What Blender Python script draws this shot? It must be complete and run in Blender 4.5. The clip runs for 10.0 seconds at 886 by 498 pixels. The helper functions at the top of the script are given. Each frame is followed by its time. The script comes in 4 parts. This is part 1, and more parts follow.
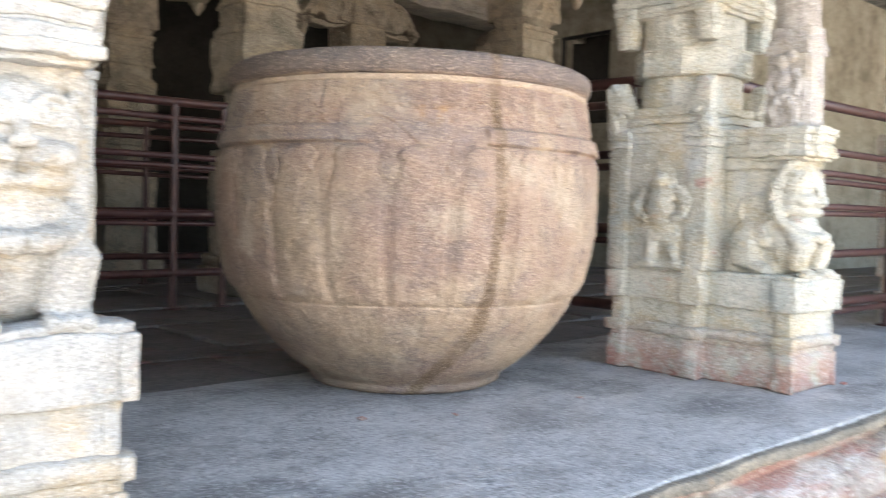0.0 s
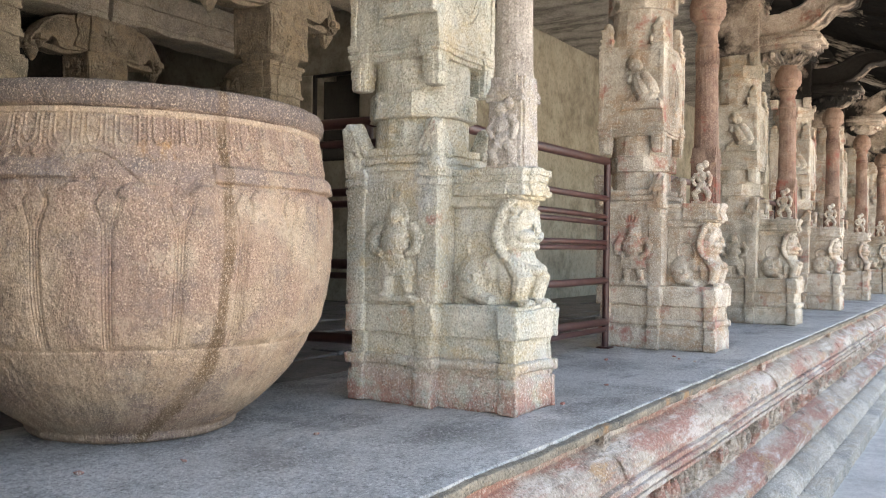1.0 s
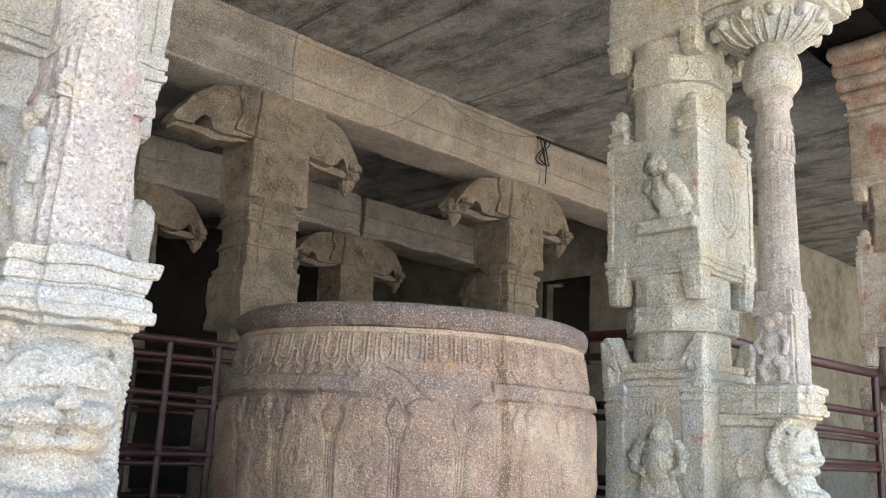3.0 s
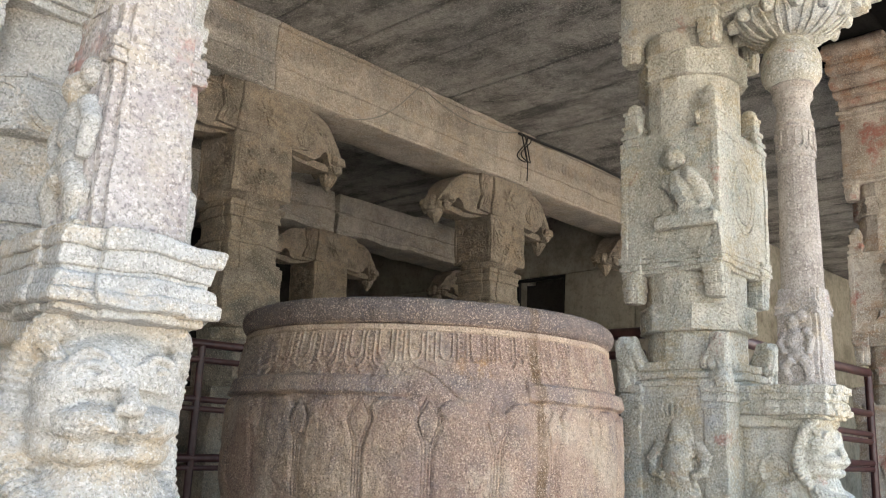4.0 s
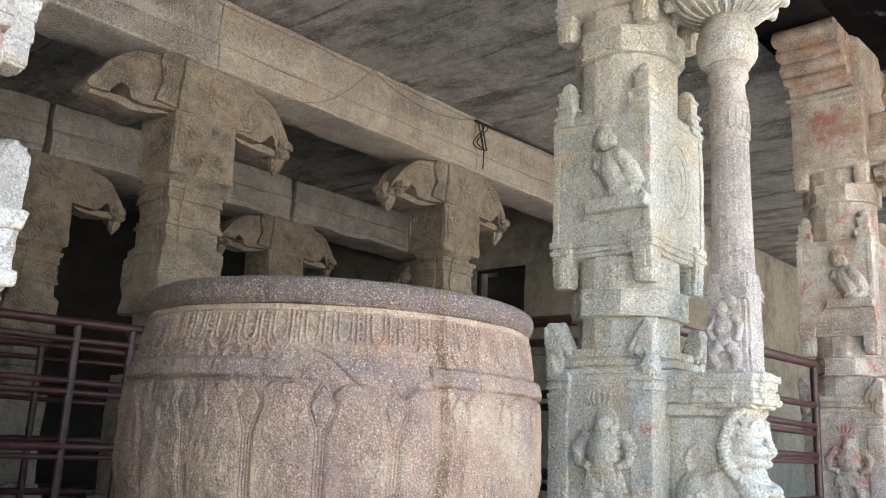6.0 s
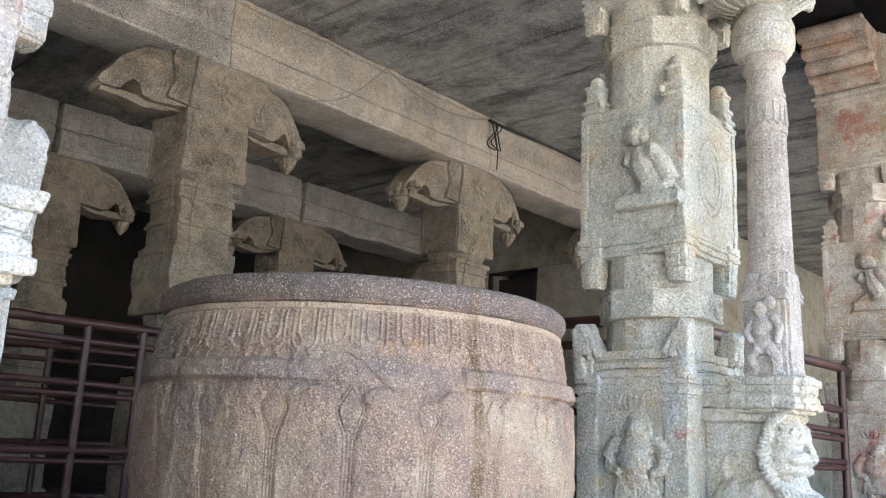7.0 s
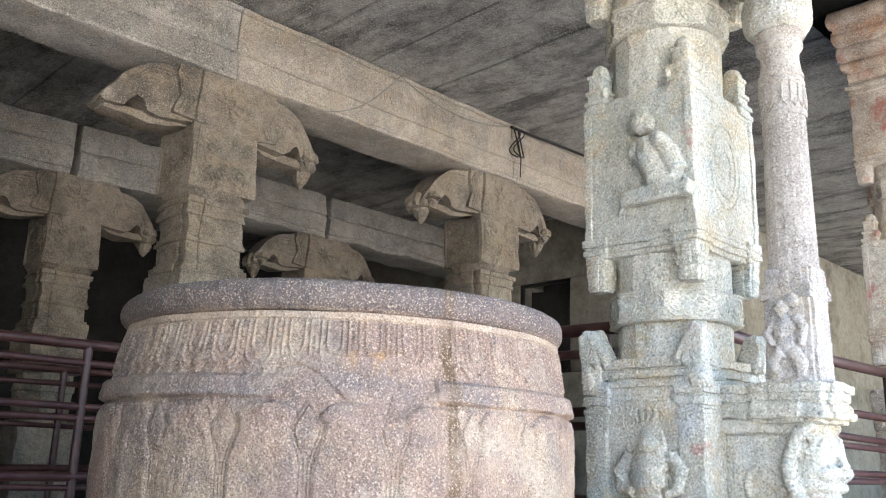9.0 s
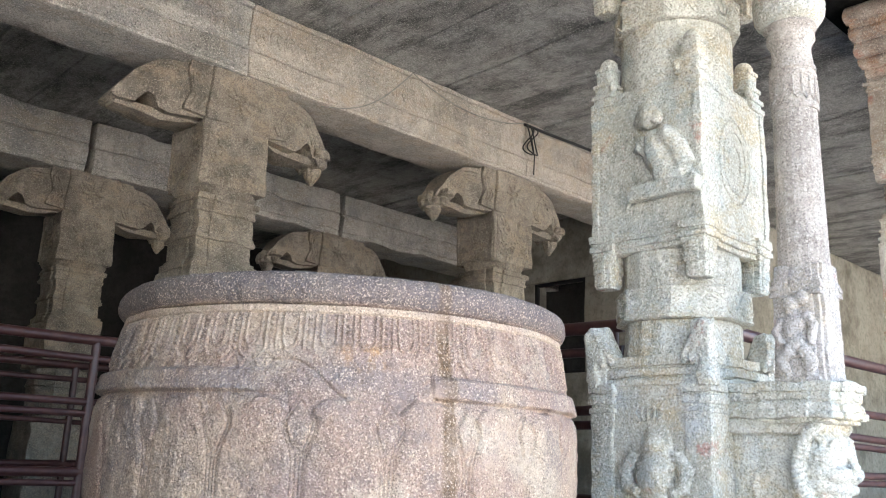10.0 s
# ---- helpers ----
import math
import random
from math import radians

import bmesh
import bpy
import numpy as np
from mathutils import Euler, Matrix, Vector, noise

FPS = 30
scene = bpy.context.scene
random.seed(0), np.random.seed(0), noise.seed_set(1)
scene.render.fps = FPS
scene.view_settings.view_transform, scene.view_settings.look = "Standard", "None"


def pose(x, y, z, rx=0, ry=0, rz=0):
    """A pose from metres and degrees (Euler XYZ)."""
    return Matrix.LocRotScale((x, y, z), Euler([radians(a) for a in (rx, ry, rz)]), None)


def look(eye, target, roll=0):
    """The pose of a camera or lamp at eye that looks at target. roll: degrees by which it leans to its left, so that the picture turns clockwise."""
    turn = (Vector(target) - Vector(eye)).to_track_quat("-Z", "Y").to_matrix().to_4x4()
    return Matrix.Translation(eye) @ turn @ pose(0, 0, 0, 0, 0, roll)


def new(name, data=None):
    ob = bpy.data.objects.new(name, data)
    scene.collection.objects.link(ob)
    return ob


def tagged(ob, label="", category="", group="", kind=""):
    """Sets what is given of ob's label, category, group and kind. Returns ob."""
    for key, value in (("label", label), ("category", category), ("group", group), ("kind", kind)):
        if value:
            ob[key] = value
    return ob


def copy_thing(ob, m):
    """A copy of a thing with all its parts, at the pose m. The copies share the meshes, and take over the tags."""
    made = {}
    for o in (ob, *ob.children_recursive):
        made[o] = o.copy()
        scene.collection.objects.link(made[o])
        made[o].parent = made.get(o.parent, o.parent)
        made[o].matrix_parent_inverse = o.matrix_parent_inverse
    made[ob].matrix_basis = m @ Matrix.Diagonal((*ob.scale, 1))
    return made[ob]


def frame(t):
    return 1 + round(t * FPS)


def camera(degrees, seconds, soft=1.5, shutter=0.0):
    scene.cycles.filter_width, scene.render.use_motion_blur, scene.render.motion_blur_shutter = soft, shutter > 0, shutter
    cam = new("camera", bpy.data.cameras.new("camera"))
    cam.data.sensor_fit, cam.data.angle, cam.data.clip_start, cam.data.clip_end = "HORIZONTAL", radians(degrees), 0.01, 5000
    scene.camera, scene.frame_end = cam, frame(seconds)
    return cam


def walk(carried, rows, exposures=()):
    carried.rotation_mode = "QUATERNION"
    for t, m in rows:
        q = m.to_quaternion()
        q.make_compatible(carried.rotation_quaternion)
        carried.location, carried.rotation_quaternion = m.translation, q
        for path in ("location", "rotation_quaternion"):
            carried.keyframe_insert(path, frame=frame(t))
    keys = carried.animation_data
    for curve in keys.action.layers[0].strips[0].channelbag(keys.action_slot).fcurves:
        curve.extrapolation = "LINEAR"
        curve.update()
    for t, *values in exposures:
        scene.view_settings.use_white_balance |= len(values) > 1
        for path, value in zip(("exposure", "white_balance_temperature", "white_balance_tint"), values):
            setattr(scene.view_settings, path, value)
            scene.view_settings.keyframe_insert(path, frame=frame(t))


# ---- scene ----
cam = camera(54.4, 10.0, 1.0, 0.3)
PATH = [
    (0, (0.029, 0.063, 0.708), (1.361, 1.553, 0.619), 1.5),
    (0.5, (0.093, -0.021, 0.708), (1.687, 1.182, 0.614), 1.1),
    (1, (0.075, -0.042, 0.719), (1.76, 1.034, 0.722), 0.8),
    (1.5, (0.021, -0.058, 0.745), (1.646, 1.095, 0.916), 0.8),
    (2, (-0.047, -0.037, 0.775), (1.406, 1.29, 1.135), 1.5),
    (2.5, (-0.06, -0.032, 0.768), (1.241, 1.426, 1.197), 2.7),
    (3.8, (-0.171, 0.356, 0.77), (1.219, 1.715, 1.238), 2.6),
    (4, (-0.17, 0.38, 0.774), (1.228, 1.738, 1.223), 2.5),
    (4.5, (-0.119, 0.391, 0.776), (1.291, 1.747, 1.192), 2.4),
    (5, (-0.014, 0.346, 0.776), (1.41, 1.682, 1.21), 2.5),
    (5.5, (0.059, 0.292, 0.767), (1.5, 1.609, 1.202), 2.6),
    (7, (0.15, 0.469, 0.768), (1.579, 1.796, 1.213), 2.9),
    (7.5, (0.164, 0.553, 0.777), (1.603, 1.86, 1.246), 2.8),
    (8, (0.242, 0.56, 0.778), (1.669, 1.881, 1.247), 2.3),
    (8.5, (0.377, 0.526, 0.784), (1.768, 1.881, 1.261), 1.7),
    (9, (0.488, 0.492, 0.785), (1.837, 1.889, 1.264), 1.9),
    (9.5, (0.546, 0.483, 0.782), (1.873, 1.901, 1.263), 2.2),
    (10, (0.562, 0.485, 0.78), (1.88, 1.911, 1.257), 2.4),
]
walk(cam, [(t, look(eye, target, roll)) for t, eye, target, roll in PATH],
     exposures=((0, 3.25, 7400, 11), (0.5, 3.15, 7700, 11), (1, 2.85, 7900, 11), (1.5, 2.7, 7800, 10), (2, 2.9, 6700, 9), (4, 2.76, 7200, 9), (4.5, 2.8, 7200, 9), (5.5, 2.95, 6900, 9), (7, 3.02, 6400, 8), (7.5, 3.08, 6300, 8), (8.5, 3.35, 6300, 8), (10, 3.35, 6300, 8)))

# ---- world, sun, exposure ----
world = bpy.data.worlds.new("sky")
scene.world = world
world.use_nodes = True
wn = world.node_tree
sky = wn.nodes.new("ShaderNodeTexSky")
sky.sky_type, sky.sun_disc = "NISHITA", False
sky.sun_elevation, sky.sun_rotation = radians(58), radians(-20)
sky.dust_density, sky.air_density = 3.0, 1.0
wn.links.new(sky.outputs[0], wn.nodes["Background"].inputs[0])
wn.nodes["Background"].inputs[1].default_value = 0.15
sun = new("sun", bpy.data.lights.new("sun", "SUN"))
sun.data.energy, sun.data.angle, sun.data.color = 3.6, radians(3), (1.0, 0.91, 0.78)
sun.matrix_world = look((-4, 10, 18), (0, 0, 0))


# ---- geometry helpers ----
def vnoise(p, seed=0):
    """Smooth lattice noise, 0 to 1, of an array of points."""
    p = np.asarray(p, float)
    i = np.floor(p).astype(np.int64)
    f = p - i
    f = f * f * (3 - 2 * f)
    out = np.zeros(len(p))
    for dx in (0, 1):
        for dy in (0, 1):
            for dz in (0, 1):
                h = (i[:, 0] + dx) * 73856093 ^ (i[:, 1] + dy) * 19349663 ^ (i[:, 2] + dz) * 83492791 ^ (seed * 2654435)
                h = (h ^ (h >> 13)) * 1274126177 & 0xFFFFFF
                w = (f[:, 0] if dx else 1 - f[:, 0]) * (f[:, 1] if dy else 1 - f[:, 1]) * (f[:, 2] if dz else 1 - f[:, 2])
                out += w * h / 0xFFFFFF
    return out


def worn(p, amp, freq=9.0, seed=0):
    """Points shifted by two octaves of noise, for weathered stone."""
    p = np.asarray(p, float)
    d = np.stack([vnoise(p * freq + k * 17.3, seed + k) - 0.5 + 0.5 * (vnoise(p * freq * 3.1 + k * 5.1, seed + 7 + k) - 0.5) for k in range(3)], 1)
    return p + amp * 2 * d


class Geo:
    """Collects vertices and faces of one mesh."""

    def __init__(self):
        self.v, self.f = [], []

    def add(self, verts, faces):
        n = len(self.v)
        self.v.extend([tuple(map(float, q)) for q in verts])
        self.f.extend([tuple(n + i for i in q) for q in faces])
        return self

    def box(self, x0, x1, y0, y1, z0, z1, step=0.06, r=0.012, turn=None):
        """A box with rounded edges, on a grid of about the given step."""
        ax = []
        for a, b in ((x0, x1), (y0, y1), (z0, z1)):
            rr = min(r, (b - a) * 0.45)
            m = max(1, int(round((b - a - 2 * rr) / step)))
            ax.append(np.concatenate([[a, a + rr * 0.35], np.linspace(a + rr, b - rr, m + 1), [b - rr * 0.35, b]]))
        lo, hi = np.array([x0, y0, z0]), np.array([x1, y1, z1])
        rv = np.minimum(r, (hi - lo) * 0.45)
        for k in range(3):
            u, w = (k + 1) % 3, (k + 2) % 3
            A, B = np.meshgrid(ax[u], ax[w], indexing="ij")
            na, nb = A.shape
            for side in (0, 1):
                p = np.zeros((na * nb, 3))
                p[:, u], p[:, w], p[:, k] = A.ravel(), B.ravel(), (hi if side else lo)[k]
                c = np.clip(p, lo + rv, hi - rv)
                d = (p - c) / rv
                ln = np.linalg.norm(d, axis=1, keepdims=True)
                p = c + d / np.maximum(ln, 1e-9) * rv
                if turn is not None:
                    p = np.array([turn @ Vector(q) for q in p])
                fs = []
                for i in range(na - 1):
                    for j in range(nb - 1):
                        q = (i * nb + j, (i + 1) * nb + j, (i + 1) * nb + j + 1, i * nb + j + 1)
                        fs.append(q if side else q[::-1])
                self.add(p, fs)
        return self

    def lathe(self, profile, cx=0.0, cy=0.0, n=48, flutes=0, depth=0.0, turn=0.0, cap=True):
        prof = np.array(profile, float)
        a = np.arange(n) * 2 * math.pi / n + turn
        k = 1 - depth * np.abs(np.cos(a * flutes / 2)) ** 6 if flutes else np.ones(n)
        p = []
        for r, z in prof:
            p += [(cx + r * kk * math.cos(t), cy + r * kk * math.sin(t), z) for t, kk in zip(a, k)]
        m = len(prof)
        fs = [(i * n + j, i * n + (j + 1) % n, (i + 1) * n + (j + 1) % n, (i + 1) * n + j) for i in range(m - 1) for j in range(n)]
        if cap:
            fs += [tuple(range(n))[::-1], tuple((m - 1) * n + j for j in range(n))]
        return self.add(p, fs)

    def tube(self, pts, r, n=10):
        pts = [Vector(q) for q in pts]
        rr = r if isinstance(r, (list, tuple)) else [r] * len(pts)
        p = []
        side = None
        for i, q in enumerate(pts):
            d = (pts[min(i + 1, len(pts) - 1)] - pts[max(i - 1, 0)]).normalized()
            if side is None:
                side = d.orthogonal().normalized()
            side = (side - d * side.dot(d)).normalized()
            up = d.cross(side)
            p += [q + rr[i] * (math.cos(t) * side + math.sin(t) * up) for t in (2 * math.pi * j / n for j in range(n))]
        m = len(pts)
        fs = [(i * n + j, i * n + (j + 1) % n, (i + 1) * n + (j + 1) % n, (i + 1) * n + j) for i in range(m - 1) for j in range(n)]
        fs += [tuple(range(n))[::-1], tuple((m - 1) * n + j for j in range(n))]
        return self.add(p, fs)

    def extrude(self, outline, axis, a0, a1, cuts=1):
        """An outline of (u, w) pairs, carried along x or y from a0 to a1."""
        n = len(outline)
        p = []
        for t in np.linspace(a0, a1, cuts + 1):
            p += [((t, u, w) if axis == "x" else (u, t, w)) for u, w in outline]
        fs = [(i * n + j, i * n + (j + 1) % n, (i + 1) * n + (j + 1) % n, (i + 1) * n + j) for i in range(cuts) for j in range(n)]
        fs += [tuple(range(n))[::-1], tuple(cuts * n + j for j in range(n))]
        return self.add(p, fs)

    def ball(self, c, rad, turn=(0, 0, 0), n=16, m=10):
        e = Euler([radians(t) for t in turn]).to_matrix()
        p = []
        for i in range(m + 1):
            th = math.pi * (0.02 + 0.96 * i / m)
            for j in range(n):
                ph = 2 * math.pi * j / n
                p.append(Vector(c) + e @ Vector((rad[0] * math.sin(th) * math.cos(ph), rad[1] * math.sin(th) * math.sin(ph), rad[2] * math.cos(th))))
        fs = [(i * n + j, (i + 1) * n + j, (i + 1) * n + (j + 1) % n, i * n + (j + 1) % n) for i in range(m) for j in range(n)]
        fs += [tuple(range(n)), tuple(m * n + j for j in range(n))[::-1]]
        return self.add(p, fs)

    def wear(self, amp, freq=9.0, seed=0):
        self.v = [tuple(q) for q in worn(np.array(self.v), amp, freq, seed)]
        return self

    def mesh(self, name, material, smooth=True):
        me = bpy.data.meshes.new(name)
        me.from_pydata(self.v, [], self.f)
        me.materials.append(material)
        bm = bmesh.new()
        bm.from_mesh(me)
        bmesh.ops.remove_doubles(bm, verts=bm.verts, dist=0.0004)
        bmesh.ops.recalc_face_normals(bm, faces=bm.faces)
        for face in bm.faces:
            face.smooth = smooth
        if smooth:
            for edge in bm.edges:
                edge.smooth = edge.calc_face_angle(0) < radians(42)
        bm.to_mesh(me)
        bm.free()
        return me


def part(name, geo, material, parent=None, label="", smooth=True):
    ob = new(name, geo.mesh(name, material, smooth))
    if parent is not None:
        ob.parent = parent
    return tagged(ob, label)


def fused(geo, material, voxel, amp=0.0, smooth=2):
    """The mesh of several overlapping solids grown together into one carved surface."""
    me = geo.mesh("solid", material)
    ob = new("solid", me)
    mod = ob.modifiers.new("remesh", "REMESH")
    mod.mode, mod.voxel_size, mod.use_smooth_shade = "VOXEL", voxel, True
    sm = ob.modifiers.new("smooth", "SMOOTH")
    sm.factor, sm.iterations = 0.5, smooth
    out = bpy.data.meshes.new_from_object(ob.evaluated_get(bpy.context.evaluated_depsgraph_get()))
    bpy.data.objects.remove(ob)
    if amp:
        co = np.empty(len(out.vertices) * 3)
        out.vertices.foreach_get("co", co)
        out.vertices.foreach_set("co", worn(co.reshape(-1, 3), amp, 25).ravel())
    out.materials.clear()
    out.materials.append(material)
    return out


def thing(name, label, category, at=(0, 0, 0), kind="", group=""):
    ob = new(name)
    ob.location = at
    return tagged(ob, label, category, group, kind)


# ---- materials ----
def stone(name, base, dark, light=None, speck=0.5, paint=None, paint_amount=0.0, soot=0.0, rough=0.8, spec=0.12, bump=0.35, grain=90.0, marks=None, tints=None):
    """Weathered granite: speckle, mottling, large stains and remains of paint."""
    mat = bpy.data.materials.new(name)
    mat.use_nodes = True
    nt = mat.node_tree
    N, L = nt.nodes.new, nt.links.new
    bsdf = nt.nodes["Principled BSDF"]
    pos = N("ShaderNodeNewGeometry").outputs["Position"]

    def noise_tex(scale, detail=4, rough_=0.6, stretch=None):
        t = N("ShaderNodeTexNoise")
        t.inputs["Scale"].default_value, t.inputs["Detail"].default_value, t.inputs["Roughness"].default_value = scale, detail, rough_
        if stretch:
            mp = N("ShaderNodeMapping")
            mp.inputs["Scale"].default_value = stretch
            L(pos, mp.inputs[0])
            L(mp.outputs[0], t.inputs["Vector"])
        else:
            L(pos, t.inputs["Vector"])
        return t.outputs["Fac"]

    def ramp(fac, a, b):
        r = N("ShaderNodeMapRange")
        r.inputs["From Min"].default_value, r.inputs["From Max"].default_value = a, b
        L(fac, r.inputs["Value"])
        return r.outputs[0]

    def mix(fac, a, b, scale=1.0):
        m = N("ShaderNodeMix")
        m.data_type = "RGBA"
        if scale != 1.0:
            k = N("ShaderNodeMath")
            k.operation = "MULTIPLY"
            k.inputs[1].default_value = scale
            L(fac, k.inputs[0])
            fac = k.outputs[0]
        L(fac, m.inputs["Factor"])
        for sock, c in ((m.inputs["A"], a), (m.inputs["B"], b)):
            if isinstance(c, tuple):
                sock.default_value = (*c, 1)
            else:
                L(c, sock)
        return m.outputs["Result"]

    light = light or tuple(min(1, c * 1.35) for c in base)
    col = mix(ramp(noise_tex(5, 6, 0.65), 0.35, 0.7), base, light)
    col = mix(ramp(noise_tex(1.6, 6, 0.7), 0.48, 0.64), col, dark, 0.8)
    col = mix(ramp(noise_tex(17, 5, 0.7), 0.5, 0.66), col, dark, 0.5)
    col = mix(ramp(noise_tex(2.2, 5, 0.7, (3.5, 3.5, 0.5)), 0.55, 0.75), col, tuple(c * 0.75 for c in base), 0.6)
    if tints:
        col = mix(ramp(noise_tex(2.4, 6, 0.7), 0.48, 0.62), col, tints[0], 0.65)
        col = mix(ramp(noise_tex(3.7, 7, 0.75, (1, 1, 1.6)), 0.5, 0.62), col, tints[1], 0.65)
    if marks:
        col = marks(nt, pos, col, mix, ramp, noise_tex)
    fine = noise_tex(grain, 3, 0.7)

    def times(a, b_):
        k = N("ShaderNodeMath")
        k.operation = "MULTIPLY"
        L(a, k.inputs[0])
        L(b_, k.inputs[1])
        return k.outputs[0]

    clump = ramp(noise_tex(7, 5, 0.65), 0.12, 0.52)
    col = mix(ramp(noise_tex(grain * 0.38, 4, 0.75), 0.5, 0.64), col, dark, speck * 0.45)
    col = mix(times(ramp(fine, 0.5, 0.62), clump), col, tuple(c * 0.3 for c in dark), speck * 0.85)
    col = mix(times(ramp(noise_tex(grain * 0.8, 3, 0.7), 0.53, 0.64), clump), col, tuple(min(1, c * 1.4) for c in light), speck * 0.8)
    if paint:
        edge = ramp(noise_tex(3.3, 8, 0.75), 0.66 - 0.3 * paint_amount, 0.74 - 0.28 * paint_amount)
        col = mix(edge, col, paint, 0.75)
    if soot:
        edge = ramp(noise_tex(0.9, 6, 0.65), 0.62 - 0.3 * soot, 0.7 - 0.3 * soot)
        col = mix(edge, col, (0.006, 0.006, 0.006), 0.97)
    L(col, bsdf.inputs["Base Color"])
    bsdf.inputs["Roughness"].default_value, bsdf.inputs["Specular IOR Level"].default_value = rough, spec
    h1 = N("ShaderNodeBump")
    h1.inputs["Strength"].default_value, h1.inputs["Distance"].default_value = min(1, bump * 1.2), 0.006
    L(fine, h1.inputs["Height"])
    h2 = N("ShaderNodeBump")
    h2.inputs["Strength"].default_value, h2.inputs["Distance"].default_value = min(1, bump * 1.6), 0.03
    L(noise_tex(22, 5, 0.7), h2.inputs["Height"])
    L(h1.outputs[0], h2.inputs["Normal"])
    L(h2.outputs[0], bsdf.inputs["Normal"])
    return mat


def plain(name, colour, rough=0.5, metal=0.0, wear_col=None):
    mat = bpy.data.materials.new(name)
    mat.use_nodes = True
    nt = mat.node_tree
    bsdf = nt.nodes["Principled BSDF"]
    bsdf.inputs["Roughness"].default_value, bsdf.inputs["Metallic"].default_value = rough, metal
    t = nt.nodes.new("ShaderNodeTexNoise")
    t.inputs["Scale"].default_value, t.inputs["Detail"].default_value = 14, 6
    nt.links.new(nt.nodes.new("ShaderNodeNewGeometry").outputs["Position"], t.inputs["Vector"])
    r = nt.nodes.new("ShaderNodeValToRGB")
    r.color_ramp.elements[0].position, r.color_ramp.elements[1].position = 0.4, 0.7
    r.color_ramp.elements[0].color = (*colour, 1)
    r.color_ramp.elements[1].color = (*(wear_col or tuple(c * 0.6 for c in colour)), 1)
    nt.links.new(t.outputs["Fac"], r.inputs[0])
    nt.links.new(r.outputs[0], bsdf.inputs["Base Color"])
    return mat


def pot_marks(nt, pos, col, mix, ramp, noise_tex):
    """The darker rim, the soot-grey bands and the old run of water down one side of the vessel."""
    N, L = nt.nodes.new, nt.links.new
    tc = N("ShaderNodeTexCoord")
    sep = N("ShaderNodeSeparateXYZ")
    L(tc.outputs["Object"], sep.inputs[0])
    ang = N("ShaderNodeMath")
    ang.operation = "ARCTAN2"
    L(sep.outputs["Y"], ang.inputs[0])
    L(sep.outputs["X"], ang.inputs[1])

    def math_(op, a, b):
        m = N("ShaderNodeMath")
        m.operation = op
        for s, v in ((m.inputs[0], a), (m.inputs[1], b)):
            if isinstance(v, (int, float)):
                s.default_value = v
            else:
                L(v, s)
        return m.outputs[0]

    wob = math_("MULTIPLY", math_("SUBTRACT", noise_tex(4, 5, 0.6), 0.5), 0.16)
    z = sep.outputs["Z"]
    # grey, tan, rose and dark patches of the stone
    col = mix(ramp(noise_tex(2.6, 8, 0.72), 0.5, 0.58), col, (0.225, 0.18, 0.155), 0.72)
    col = mix(ramp(noise_tex(1.9, 6, 0.7), 0.52, 0.66), col, (0.47, 0.36, 0.24), 0.6)
    col = mix(ramp(noise_tex(1.6, 6, 0.66), 0.48, 0.58), col, (0.42, 0.25, 0.19), 0.4)
    col = mix(ramp(noise_tex(6.5, 8, 0.75), 0.52, 0.64), col, (0.17, 0.145, 0.14), 0.5)
    col = mix(ramp(noise_tex(3.4, 7, 0.72, (1, 1, 1.3)), 0.54, 0.64), col, (0.51, 0.41, 0.305), 0.6)
    # pale worn edge under the lip, then the dark grey-violet lip
    edge = math_("SUBTRACT", ramp(z, 1.140, 1.148), ramp(z, 1.162, 1.168))
    col = mix(math_("MULTIPLY", edge, ramp(noise_tex(6, 5, 0.6), 0.25, 0.55)), col, (0.56, 0.42, 0.29), 0.75)
    col = mix(ramp(math_("ADD", z, math_("MULTIPLY", wob, 0.15)), 1.164, 1.178), col, (0.118, 0.102, 0.102), 0.8)
    # grey band round the body
    d = math_("ABSOLUTE", math_("SUBTRACT", math_("ADD", z, math_("MULTIPLY", wob, 0.5)), 0.965), 0)
    col = mix(math_("MULTIPLY", ramp(d, 0.06, 0.02), ramp(noise_tex(3, 5, 0.6), 0.4, 0.6)), col, (0.19, 0.168, 0.165), 0.75)
    # run of water, bending to one side towards the foot
    bend = math_("MULTIPLY", math_("MULTIPLY", ramp(z, 0.36, 0.0), ramp(z, 0.36, 0.0)), -0.34)
    off = math_("ABSOLUTE", math_("ADD", math_("SUBTRACT", math_("SUBTRACT", ang.outputs[0], -1.852), bend), math_("MULTIPLY", wob, 0.4)), 0)
    core = math_("ADD", 0.034, math_("MULTIPLY", ramp(z, 0.45, 0.2), 0.055))
    soft = ramp(math_("DIVIDE", off, core), 1.0, 0.55)
    col = mix(math_("MULTIPLY", soft, ramp(noise_tex(7, 5, 0.7), 0.25, 0.55)), col, (0.16, 0.098, 0.05), 0.85)
    # a rusty patch beside the broken band
    near = math_("MULTIPLY", ramp(math_("ABSOLUTE", math_("SUBTRACT", ang.outputs[0], -2.13), 0), 0.13, 0.03), ramp(math_("ABSOLUTE", math_("SUBTRACT", z, 1.03), 0), 0.05, 0.015))
    return mix(math_("MULTIPLY", near, ramp(noise_tex(16, 5, 0.7), 0.42, 0.58)), col, (0.48, 0.25, 0.08), 0.8)


